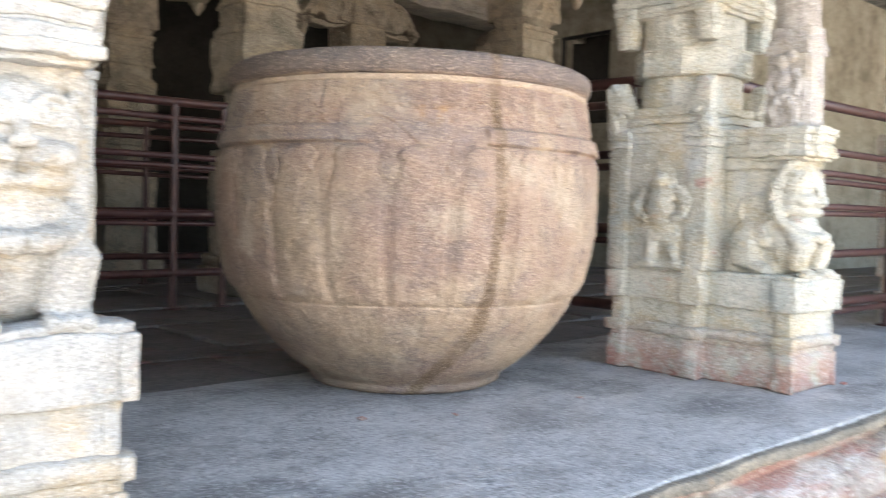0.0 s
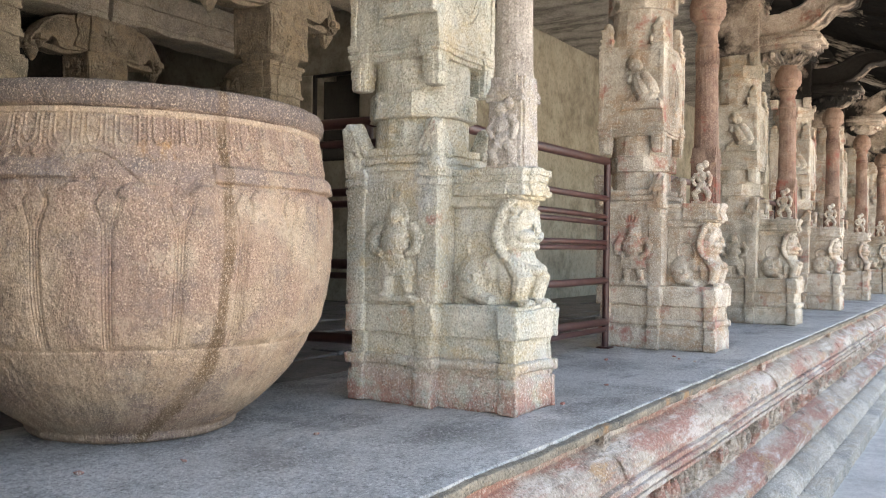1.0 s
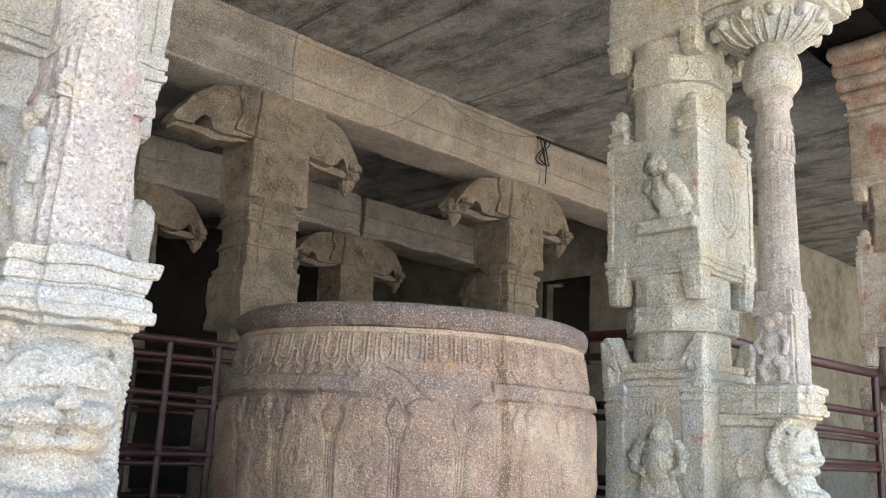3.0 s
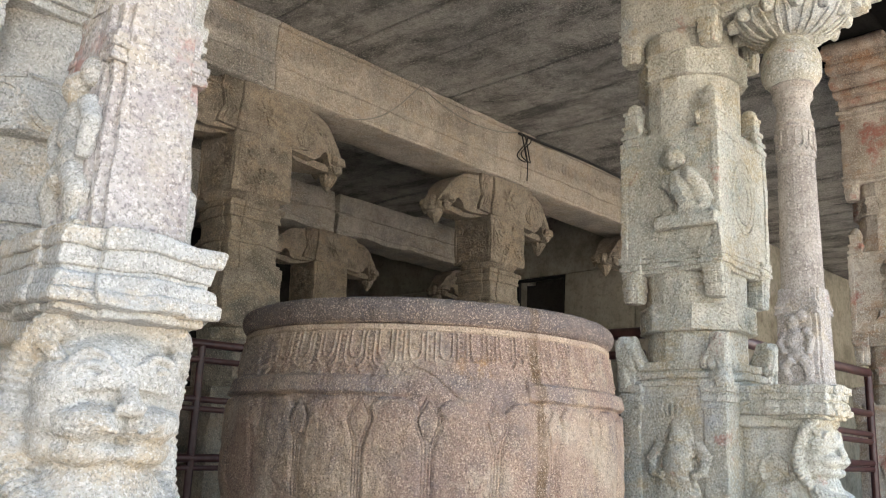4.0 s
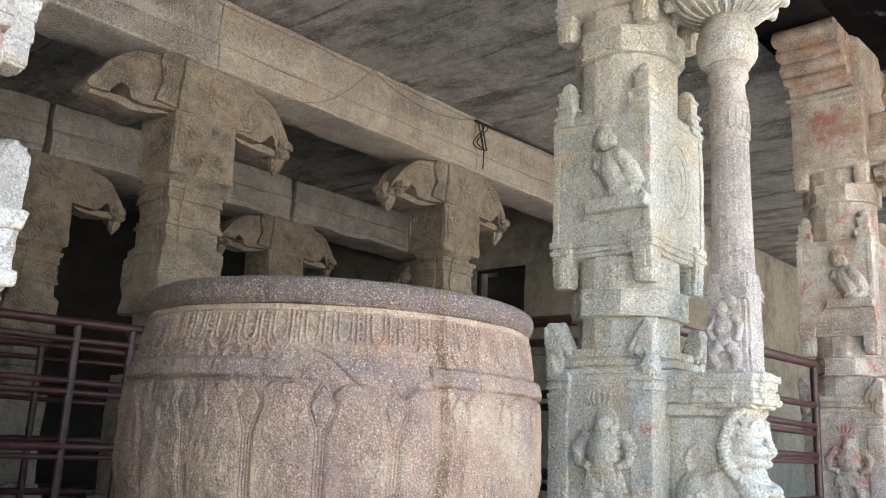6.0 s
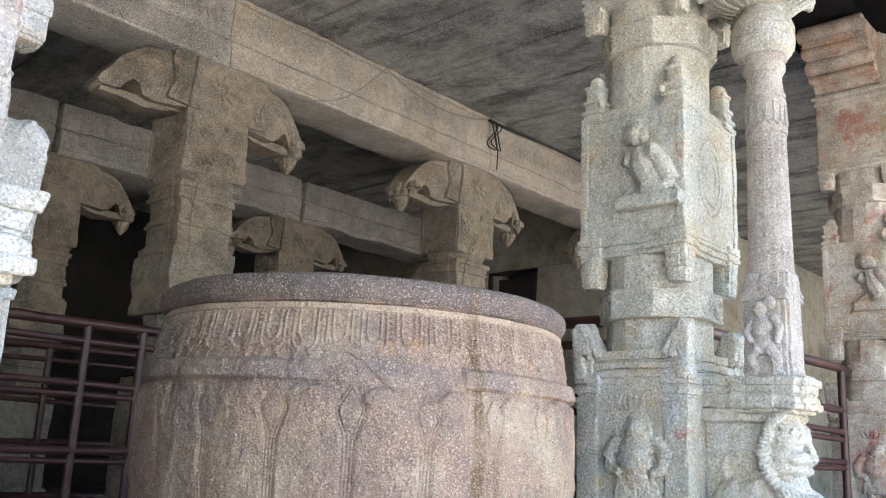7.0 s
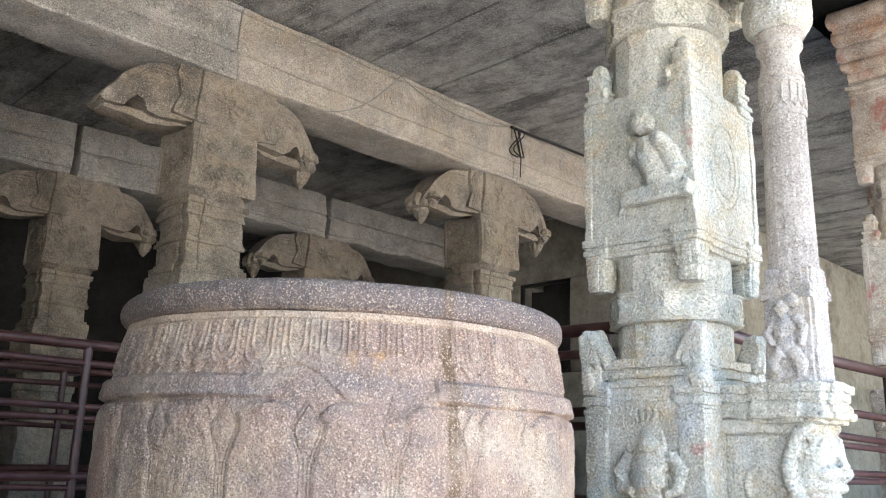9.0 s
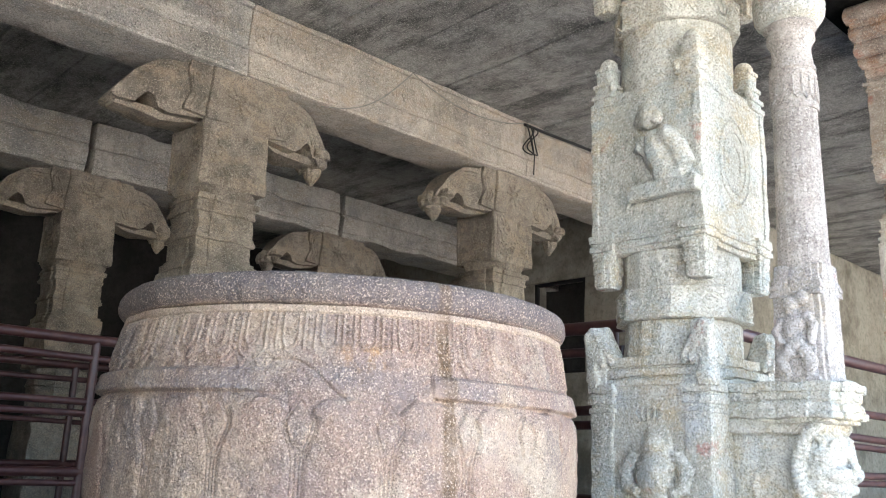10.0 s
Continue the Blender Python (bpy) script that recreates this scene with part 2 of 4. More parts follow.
def foot_marks(nt, pos, col, mix, ramp, noise_tex):
    """Old red wash clinging in patches, and patches of bluish lime."""
    col = mix(ramp(noise_tex(1.3, 8, 0.72, (1.2, 1.2, 0.9)), 0.56, 0.64), col, (0.50, 0.53, 0.55), 0.6)
    col = mix(ramp(noise_tex(4.2, 8, 0.78), 0.62, 0.67), col, (0.42, 0.17, 0.13), 0.6)
    tc, sep = nt.nodes.new("ShaderNodeTexCoord"), nt.nodes.new("ShaderNodeSeparateXYZ")
    nt.links.new(tc.outputs["Object"], sep.inputs[0])
    # washed in red along the foot and up one edge
    for sock, a, b in ((sep.outputs["Z"], 0.26, 0.0), (sep.outputs["Y"], 0.17, 0.27)):
        k = nt.nodes.new("ShaderNodeMath")
        k.operation = "MULTIPLY"
        nt.links.new(ramp(sock, a, b), k.inputs[0])
        low = nt.nodes.new("ShaderNodeMath")
        low.operation = "MULTIPLY"
        nt.links.new(ramp(noise_tex(6.5, 8, 0.75), 0.40, 0.52), low.inputs[0])
        nt.links.new(ramp(sep.outputs["Z"], 0.62, 0.40), low.inputs[1])
        nt.links.new(low.outputs[0], k.inputs[1])
        col = mix(k.outputs[0], col, (0.44, 0.16, 0.12), 0.85)
    return col


PALE = stone("pale_granite", (0.51, 0.475, 0.385), (0.29, 0.268, 0.21), (0.63, 0.60, 0.52), 0.68, (0.40, 0.18, 0.13), 0.14, grain=120, bump=0.45, tints=((0.37, 0.41, 0.39), (0.50, 0.39, 0.23)), marks=foot_marks)
WHITE = stone("whitewashed_granite", (0.43, 0.395, 0.338), (0.25, 0.225, 0.19), (0.545, 0.515, 0.46), 0.6, (0.42, 0.28, 0.20), 0.2, grain=200, bump=0.32, tints=((0.36, 0.36, 0.345), (0.48, 0.36, 0.22)))
RED = stone("red_washed_granite", (0.56, 0.49, 0.40), (0.27, 0.21, 0.16), (0.74, 0.69, 0.61), 0.5, (0.38, 0.13, 0.10), 0.36, tints=((0.30, 0.24, 0.19), (0.42, 0.26, 0.15)), grain=120)
WARM = stone("warm_granite", (0.52, 0.46, 0.37), (0.24, 0.20, 0.15), (0.66, 0.61, 0.53), 0.5, (0.30, 0.09, 0.06), 0.25, tints=((0.28, 0.25, 0.2), (0.38, 0.24, 0.14)), grain=120)
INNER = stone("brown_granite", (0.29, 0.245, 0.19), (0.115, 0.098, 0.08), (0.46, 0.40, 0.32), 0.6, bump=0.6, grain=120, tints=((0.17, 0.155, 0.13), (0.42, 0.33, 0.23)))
BEAM = stone("grey_granite", (0.46, 0.42, 0.365), (0.25, 0.23, 0.20), (0.60, 0.555, 0.49), 0.7, bump=0.6, tints=((0.25, 0.25, 0.24), (0.40, 0.33, 0.25)))
def slab_marks(nt, pos, col, mix, ramp, noise_tex):
    """Soot and lime drawn out along the slabs."""
    col = mix(ramp(noise_tex(1.4, 7, 0.7, (2.2, 0.7, 1)), 0.47, 0.62), col, (0.05, 0.05, 0.048), 0.8)
    return mix(ramp(noise_tex(2.0, 6, 0.75, (3.0, 0.8, 1)), 0.56, 0.68), col, (0.46, 0.43, 0.38), 0.5)


BEAMWARM = stone("beige_granite", (0.50, 0.435, 0.355), (0.28, 0.245, 0.20), (0.62, 0.56, 0.475), 0.65, bump=0.55, tints=((0.34, 0.31, 0.27), (0.48, 0.38, 0.27)))
CEIL = stone("sooty_slab", (0.36, 0.34, 0.31), (0.155, 0.148, 0.137), (0.50, 0.475, 0.43), 0.7, bump=0.5, marks=slab_marks)
POT = stone("pink_granite", (0.44, 0.315, 0.215), (0.245, 0.18, 0.14), (0.57, 0.43, 0.315), 0.75, bump=0.5, grain=210, marks=pot_marks)
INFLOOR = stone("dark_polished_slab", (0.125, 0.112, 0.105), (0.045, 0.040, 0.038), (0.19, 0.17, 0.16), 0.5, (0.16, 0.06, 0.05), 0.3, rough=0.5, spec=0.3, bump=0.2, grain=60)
def floor_marks(nt, pos, col, mix, ramp, noise_tex):
    """Damp grime in irregular patches, pale scuffs and a little spilt lime."""
    col = mix(ramp(noise_tex(1.5, 9, 0.74, (0.8, 1.2, 1)), 0.52, 0.62), col, (0.10, 0.096, 0.092), 0.68)
    col = mix(ramp(noise_tex(4.5, 8, 0.75), 0.54, 0.64), col, (0.50, 0.49, 0.46), 0.5)
    return mix(ramp(noise_tex(9.0, 7, 0.75, (0.7, 1.3, 1)), 0.58, 0.66), col, (0.10, 0.095, 0.09), 0.6)


FLOOR = stone("slate_floor", (0.43, 0.42, 0.40), (0.19, 0.182, 0.172), (0.57, 0.555, 0.53), 0.7, rough=0.5, spec=0.3, bump=0.35, grain=80, marks=floor_marks)
def plinth_marks(nt, pos, col, mix, ramp, noise_tex):
    """Lime wash, old red wash and grime lying along the courses of the plinth."""
    col = mix(ramp(noise_tex(2.4, 7, 0.72, (0.5, 1.4, 2.2)), 0.47, 0.57), col, (0.36, 0.15, 0.115), 0.75)
    col = mix(ramp(noise_tex(3.1, 8, 0.75, (0.5, 1.4, 2.6)), 0.52, 0.6), col, (0.60, 0.55, 0.50), 0.8)
    col = mix(ramp(noise_tex(5.2, 8, 0.75, (0.6, 1.0, 1.6)), 0.57, 0.64), col, (0.075, 0.068, 0.062), 0.75)
    return mix(ramp(noise_tex(2.7, 6, 0.7, (0.6, 0.8, 3.0)), 0.6, 0.68), col, (0.46, 0.27, 0.13), 0.65)


PLINTH = stone("painted_plinth_stone", (0.40, 0.335, 0.28), (0.17, 0.135, 0.11), (0.54, 0.48, 0.41), 0.55, bump=0.5, marks=plinth_marks)
PAVE = stone("court_paving", (0.46, 0.445, 0.42), (0.34, 0.33, 0.31), (0.56, 0.54, 0.51), 0.3)
EAVE = stone("sooty_eave", (0.38, 0.32, 0.25), (0.1, 0.09, 0.08), (0.5, 0.45, 0.38), 0.3, (0.4, 0.12, 0.07), 0.2, soot=0.85, spec=0.0)
PLASTER = stone("dingy_plaster", (0.33, 0.305, 0.245), (0.16, 0.145, 0.115), (0.40, 0.375, 0.31), 0.1, rough=0.9, bump=0.12, grain=40)
# near-black colour holds the deep shade of the hall's back, not a dark stone
SHADED = stone("shade_black_wall", (0.035, 0.033, 0.03), (0.018, 0.018, 0.016), (0.05, 0.047, 0.043), 0.2)
MAUVE = stone("mauve_granite", (0.385, 0.335, 0.285), (0.21, 0.175, 0.15), (0.49, 0.44, 0.385), 0.65, grain=130)
ROSY = stone("rosy_granite", (0.41, 0.365, 0.32), (0.23, 0.195, 0.17), (0.53, 0.49, 0.445), 0.65, (0.42, 0.2, 0.16), 0.28, grain=130, tints=((0.33, 0.28, 0.27), (0.46, 0.38, 0.27)))
RUSTY = stone("red_brown_stained_granite", (0.47, 0.36, 0.27), (0.22, 0.15, 0.115), (0.60, 0.52, 0.43), 0.5, (0.34, 0.11, 0.07), 0.34, grain=110, tints=((0.12, 0.1, 0.09), (0.40, 0.2, 0.1)))
SOOTED = stone("sooted_corbel_stone", (0.40, 0.32, 0.25), (0.15, 0.11, 0.09), (0.56, 0.49, 0.42), 0.5, (0.28, 0.09, 0.06), 0.3, soot=0.6, grain=110)
RUST = stone("rust_brown_granite", (0.24, 0.14, 0.10), (0.12, 0.075, 0.06), (0.36, 0.26, 0.20), 0.5, (0.26, 0.07, 0.05), 0.4, grain=130)
LIP = stone("grimy_lip_stone", (0.21, 0.185, 0.15), (0.08, 0.075, 0.068), (0.33, 0.28, 0.21), 0.6, (0.36, 0.2, 0.09), 0.25, grain=110)
MAROON = plain("maroon_paint", (0.046, 0.014, 0.013), 0.42, 0.0, (0.075, 0.03, 0.025))
CABLE = plain("black_cable", (0.015, 0.014, 0.013), 0.6)
WIRE = plain("grey_wire", (0.3, 0.28, 0.24), 0.6)

SPAN = 3.0            # from pillar to pillar
FIRST = 0.58          # the first pillar's axis
OUTER, SECOND, THIRD = 2.325, 6.3, 9.35
INNER_X, INNER_STEP = 3.55, 3.08   # the inner columns along the hall
CEILING = 4.17

# ---- structure: platform, court, ceilings, walls ----
X0, X1 = -6.0, 42.0
floor = part("floor", Geo().box(X0, X1, 1.352, 3.17, -0.03, 0.0, 0.12, 0.006).wear(0.003, 3).wear(0.004, 12), FLOOR)
tagged(floor, "grey stone floor of the raised hall, worn smooth", "floor", kind="structure")

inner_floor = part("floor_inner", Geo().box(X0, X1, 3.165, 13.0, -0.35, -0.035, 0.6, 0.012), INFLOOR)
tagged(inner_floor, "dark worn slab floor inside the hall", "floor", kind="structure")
rng = random.Random(8)
y = 3.185
for row in range(11):
    deep = (0.62, 0.30, 0.85, 0.75, 0.8)[row % 5]
    x = -3.0 + rng.uniform(-0.5, 0)
    while x < 11.0:
        w = rng.uniform(0.9, 1.7)
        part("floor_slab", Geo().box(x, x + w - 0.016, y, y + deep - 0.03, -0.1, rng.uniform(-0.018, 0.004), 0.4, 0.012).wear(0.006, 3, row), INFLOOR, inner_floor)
        x += w
    y += deep

ground = part("ground", Geo().add([(-300, -300, -1.08), (300, -300, -1.08), (300, 300, -1.08), (-300, 300, -1.08)], [(0, 1, 2, 3)]), PAVE)
tagged(ground, "grey stone paving of the open court", "ground", kind="structure")

plinth = thing("plinth", "moulded stone plinth with worn red and white paint", "plinth", kind="structure")
lip = part("top_lip", Geo().box(X0, X1, 1.318, 1.5, -0.045, -0.010, 0.06, 0.008).wear(0.005, 5).wear(0.006, 15), LIP, plinth)
COURSES = (
    ("upper_roll", [(1.5, -0.038), (1.36, -0.042), (1.355, -0.06), (1.385, -0.066), (1.385, -0.1), (1.36, -0.115), (1.325, -0.13), (1.29, -0.155), (1.265, -0.19), (1.25, -0.225), (1.25, -0.235), (1.262, -0.24), (1.262, -0.25), (1.238, -0.255), (1.238, -0.28), (1.5, -0.28)]),
    ("fillet", [(1.5, -0.275), (1.225, -0.282), (1.215, -0.292), (1.215, -0.305), (1.235, -0.31), (1.235, -0.318), (1.22, -0.322), (1.22, -0.34), (1.26, -0.352), (1.5, -0.355)]),
    ("frieze", [(1.5, -0.35), (1.37, -0.355), (1.355, -0.46), (1.34, -0.60), (1.5, -0.60)]),
    ("lower_band", [(1.5, -0.595), (1.33, -0.60), (1.20, -0.67), (1.17, -0.685), (1.17, -0.75), (1.5, -0.755)]),
    ("lower_roll", [(1.5, -0.75), (1.25, -0.775), (1.25, -0.80), (1.15, -0.82), (1.08, -0.86), (1.06, -0.92), (1.09, -0.94), (1.5, -0.945)]),
    ("bottom_step", [(1.5, -0.94), (0.97, -0.95), (0.95, -0.965), (0.95, -1.1), (1.5, -1.1)]),
)
for name, outline in COURSES:
    x = X0
    k = 0
    while x < 30:
        ln = 2.35 + 0.7 * vnoise(np.array([[k * 3.7, len(name) * 1.3, 0.5]]))[0]
        g = Geo().extrude(outline, "x", x, min(x + ln - 0.008, X1), 60).wear(0.003, 9, len(name)).wear(0.004, 2, 3)
        part(name, g, BEAM if name in ("lower_roll", "bottom_step") else PLINTH, plinth)
        x += ln
        k += 1
for k in range(8):
    x = FIRST + SPAN * k
    g = Geo().extrude([(y - 0.014, z) for y, z in COURSES[0][1][5:14]] + [(1.45, -0.28), (1.45, -0.03), (1.35, -0.03)], "x", x - 0.045, x + 0.045, 4)
    part("boss", g.wear(0.010, 14, k), PLINTH, plinth)


def slabs(name, y0, y1, z, seed, label):
    g = Geo()
    rng = random.Random(seed)
    x = X0
    while x < 34:
        w = rng.uniform(0.62, 0.95)
        dz = rng.uniform(-0.012, 0.012)
        g.box(x, x + w - 0.012, y0, y1, z + dz, z + 0.3, 0.35, 0.015)
        x += w
    ob = part(name, g.wear(0.012, 2.5, seed), CEIL)
    return tagged(ob, label, "ceiling", kind="structure")


slabs("ceiling", 2.3, 6.2, CEILING, 1, "soot-darkened stone slab ceiling of the outer aisle")
slabs("ceiling", 6.35, 9.4, CEILING - 0.14, 2, "dark stone slab ceiling of the inner aisle")
slabs("ceiling", 9.5, 13.2, CEILING - 0.14, 3, "dark stone slab ceiling at the back of the hall")


def wall(name, box, material, label):
    x0, x1, y0, y1, z0, z1 = box
    ob = part(name, Geo().box(x0, x1, y0, y1, z0 - (0.25 if z0 == 0 else 0), z1, 0.4, 0.02).wear(0.008, 3), material)
    return tagged(ob, label, "wall", kind="structure")


# closing walls in the shade colour; the west one is added out of view
wall("wall_north", (X0, 9.38, 12.6, 13.0, 0, 4.2), SHADED, "back wall of the hall with deep shade in its colour")
wall("wall_west", (X0 - 0.3, X0, 1.6, 13.0, 0, 4.2), SHADED, "added near-black wall closing the unseen end of the hall")
wall("wall_room_front", (9.4, 34, 5.92, 6.2, 0, 4.16), PLASTER, "dingy cream plastered wall with stains")
ROOMX = 9.4
wall("wall_room_side_low", (ROOMX, ROOMX + 0.28, 6.2, 13.0, 0, 1.95), PLASTER, "dingy plastered side wall under a dark window")
wall("wall_room_side_top", (ROOMX, ROOMX + 0.28, 6.2, 13.0, 3.19, 4.16), PLASTER, "dingy plastered side wall above a dark window")
wall("wall_room_side_near", (ROOMX, ROOMX + 0.28, 6.2, 7.31, 1.95, 3.19), PLASTER, "dingy plastered side wall beside a dark window")
wall("wall_room_side_far", (ROOMX, ROOMX + 0.28, 8.17, 13.0, 1.95, 3.19), PLASTER, "dingy plastered side wall beside a dark window")
wall("wall_room_back", (ROOMX + 1.6, ROOMX + 1.8, 6.2, 13.0, 0, 4.16), SHADED, "wall inside the closed room with the shade in its colour")
wall("wall_east", (34, 34.3, 1.6, 13.0, 0, 4.2), SHADED, "stone wall closing the far end of the aisle")
roof = part("roof", Geo().box(X0, 34, 1.9, 13.2, 4.48, 4.7, 2.0, 0.02), CEIL)
tagged(roof, "flat stone roof over the hall", "roof", kind="structure")


def beam(name, y0, y1, z0, z1, label, material, steps):
    """A beam of stone blocks along x, with a lip low on its face, a carved fascia and a top fillet."""
    ob = thing(name, label, "beam", kind="structure")
    gap = 0.03 if name == "beam_third_row" else 0.003
    xs = [X0] + [INNER_X + INNER_STEP * k + 0.12 * math.sin(k * 2.1) for k in range(-2, 11)]
    for a, b in zip(xs[:-1], xs[1:]):
        g = Geo()
        for f0, f1, out in steps:
            g.box(a + gap, b - gap, y0 - out, y1, z0 + (z1 - z0) * f0, z0 + (z1 - z0) * f1, 0.16, 0.014)
        part("beam_block", g.wear(0.022 if name == "beam_third_row" else 0.012, 5, 50).wear(0.006, 19, 51), EAVE if name == "beam_outer_row" and a > 3 else BEAMWARM if name == "beam_second_row" and 3 < a < 9 else material, ob)
    return ob


beam("beam_second_row", 6.0, 6.55, 3.57, CEILING, "grey carved stone beam on bracketed columns", BEAM,
     ((0.0, 0.06, 0.012), (0.05, 0.33, 0.02), (0.325, 0.37, 0.034), (0.365, 0.41, 0.015), (0.405, 0.94, -0.005), (0.93, 1.0, 0.02)))
beam("beam_third_row", 9.05, 9.65, 3.47, CEILING - 0.16, "grey stone beam across the inner columns", BEAM,
     ((0.0, 0.12, 0.0), (0.11, 0.46, 0.012), (0.46, 0.52, -0.02), (0.52, 1.0, 0.0)))
beam("beam_outer_row", 2.05, 2.65, 3.80, CEILING, "stone beam on the outer pillars", PALE,
     ((0.0, 0.5, 0.0), (0.5, 0.56, -0.03), (0.56, 1.0, 0.0)))

# carved frieze along the second row's beam: nested arches above, hanging tongues with beads below
second = bpy.data.objects["beam_second_row"]
for k in range(0, 5):
    a = INNER_X + INNER_STEP * (k - 1) + 0.1
    g = Geo()
    for i in range(23):
        x = a + 0.13 * i
        for r in (1.0, 0.62, 0.3):
            g.tube([(x + 0.055 * r * math.cos(u), 6.004, 3.945 + 0.075 * r * math.sin(u)) for u in np.linspace(-0.9, 4.0, 12)], 0.011, 6)
    for i in range(46):
        x = a + 0.065 * i
        if k < 1:
            for r, low in ((0.026, 3.63), (0.014, 3.66)):
                g.tube([(x - r, 5.978, 3.745), (x - r, 5.978, low), (x, 5.978, low - 0.022), (x + r, 5.978, low), (x + r, 5.978, 3.745)], 0.0075, 5)
    tagged(part("carved_frieze", g.wear(0.005, 9, k), BEAMWARM if 0 < k < 3 else BEAM, second), kind="stuff")

# carved blocks along the plinth's frieze
rng = random.Random(4)
for k in range(90):
    x = -1.0 + k * 0.2 + rng.uniform(-0.03, 0.03)
    g = Geo().box(x - 0.06, x + 0.06, 1.315, 1.40, -0.57, -0.40 + rng.uniform(-0.02, 0.03), 0.03, 0.02).ball((x + rng.uniform(-0.02, 0.02), 1.32, -0.48), (0.04, 0.03, 0.06))
    part("frieze_block", g.wear(0.02, 16, k), PLINTH, plinth)


# ---- the great stone vessel ----
def smooth_step(a, b, x):
    t = np.clip((x - a) / (b - a), 0, 1)
    return t * t * (3 - 2 * t)


def vessel(cx, cy):
    prof = [(0.40, 0.0), (0.412, 0.012), (0.415, 0.035), (0.43, 0.045), (0.50, 0.095), (0.575, 0.165), (0.65, 0.25), (0.705, 0.335), (0.725, 0.372),
            (0.757, 0.44), (0.782, 0.53), (0.797, 0.63), (0.803, 0.73), (0.803, 0.82), (0.797, 0.90), (0.778, 1.0), (0.760, 1.08), (0.746, 1.15), (0.742, 1.178)]
    zs = np.concatenate([np.linspace(0.0, 0.05, 8), np.linspace(0.06, 0.36, 34), np.linspace(0.363, 0.39, 8), np.linspace(0.397, 0.79, 70), np.linspace(0.794, 1.178, 150)])
    rs = np.interp(zs, [p[1] for p in prof], [p[0] for p in prof])
    # finer all along the side that faces the court
    ang = np.concatenate([np.linspace(-3.3, -0.3, 1500, endpoint=False), np.linspace(-0.3, 2 * math.pi - 3.3, 400, endpoint=False)])
    n = len(ang)
    A, Z = np.meshgrid(ang, zs)
    R = np.repeat(rs[:, None], n, 1)
    P = np.stack([np.cos(A).ravel() * 3, np.sin(A).ravel() * 3, Z.ravel() * 3], 1)
    big = vnoise(P * 1.3, 3).reshape(A.shape)
    chip = vnoise(P * 3.0, 5).reshape(A.shape)
    fine = vnoise(P * 11, 8).reshape(A.shape)
    bump = lambda d, s: np.exp(-(d / s) ** 2)
    # the stretch where the carving is worn and broken
    gone = smooth_step(-2.62, -2.40, A) * (1 - smooth_step(-1.912, -1.898, A))
    keep = np.clip(0.70 + 0.75 * chip, 0.5, 1.1)
    # tongues under the lip: a double raised outline each, beaded stems between, the ends pointed in turn
    m = 46
    u = (A / (2 * math.pi) * m + 0.155 + 0.012 * np.sin(A * 7)) % 1.0 - 0.5
    au = np.abs(u)
    top_fade = 1 - smooth_step(1.150, 1.160, Z)

    def tongue(half, low, size, width):
        side = bump(au - half, width) * (Z > low + size)
        arc = bump((np.sqrt((au / half) ** 2 + ((Z - low - size) / size) ** 2) - 1) * half, width) * (Z <= low + size)
        return side + arc

    beads = 0.45 + 0.55 * np.sin(Z * 2 * math.pi / 0.016)
    point = 0.5 - np.abs((2 * u) % 1.0 - 0.5)
    edge_z = 1.000 + 0.036 * np.abs(point - 0.5) ** 0.8 * 2 + 0.006 * (fine - 0.5)
    field = smooth_step(0, 0.005, Z - edge_z)
    worn_low = 1 - 0.85 * gone * smooth_step(1.075, 1.05, Z + 0.03 * (chip - 0.5))
    h = field * worn_low * top_fade * (0.005 + 0.0068 * tongue(0.36, 1.030, 0.035, 0.030) + 0.0058 * tongue(0.20, 1.062, 0.030, 0.028) + 0.0072 * bump(au - 0.5, 0.045) * beads)
    # thin worn fillet under the lip
    h += 0.009 * smooth_step(1.155, 1.160, Z)
    # round band, broken away along part of the body
    band = np.exp(-((Z - 0.972) / 0.0305) ** 12)
    h += band * 0.024 * (1 - 0.86 * gone) * np.clip(0.7 + 0.5 * chip, 0.5, 1.1)
    # tall panels with arched heads, and slim spade-headed buds between them
    k = 22
    w = (A / (2 * math.pi) * k + 0.2116) % 1.0 - 0.5
    v = 0.5 - np.abs(w)                       # 0 on the axis of a bud
    low = smooth_step(0.375, 0.40, Z)
    head = np.clip((Z - 0.868) / 0.062, 0, 1)
    bud = np.where(Z < 0.868, 0.050 + 0.120 * smooth_step(0.755, 0.87, Z) ** 1.2, 0.170 * (1 - head) ** 0.9)
    arch = 0.935 - 0.075 * np.clip(1 - v / 0.34, 0, 1) ** 1.6
    panel = smooth_step(0.0, 0.03, v - bud - 0.012) * smooth_step(0.0, 0.012, arch - Z) * low
    h += panel * (0.007 + 0.007 * np.sqrt(np.clip(1 - ((0.5 - v) / 0.47) ** 2, 0, 1)))
    h += 0.011 * smooth_step(0.0, 0.03, bud - v - 0.02) * smooth_step(0.78, 0.84, Z) * (Z < 0.93)
    h += 0.0050 * bump(v - bud, 0.017) * low * (Z < 0.93) + 0.003 * bump(v, 0.014) * low * (Z < 0.79)
    h -= 0.003 * bump(v - bud - 0.045, 0.018) * low * (Z < 0.90)
    h *= keep * np.where(Z < 0.94, 1 - 0.55 * smooth_step(0.55, 0.75, big), 1.0)
    # a jagged ridge and cracks where the band has broken away
    ridge_z = 0.925 + 0.05 * np.sin(A * 13 + 1.0) + 0.03 * (chip - 0.5)
    h += gone * (0.010 * smooth_step(0.02, -0.02, Z - ridge_z) * smooth_step(0.70, 0.86, Z) - 0.007 * bump(Z - ridge_z - 0.07 - 0.04 * np.sin(A * 9), 0.006) * (chip > 0.42))
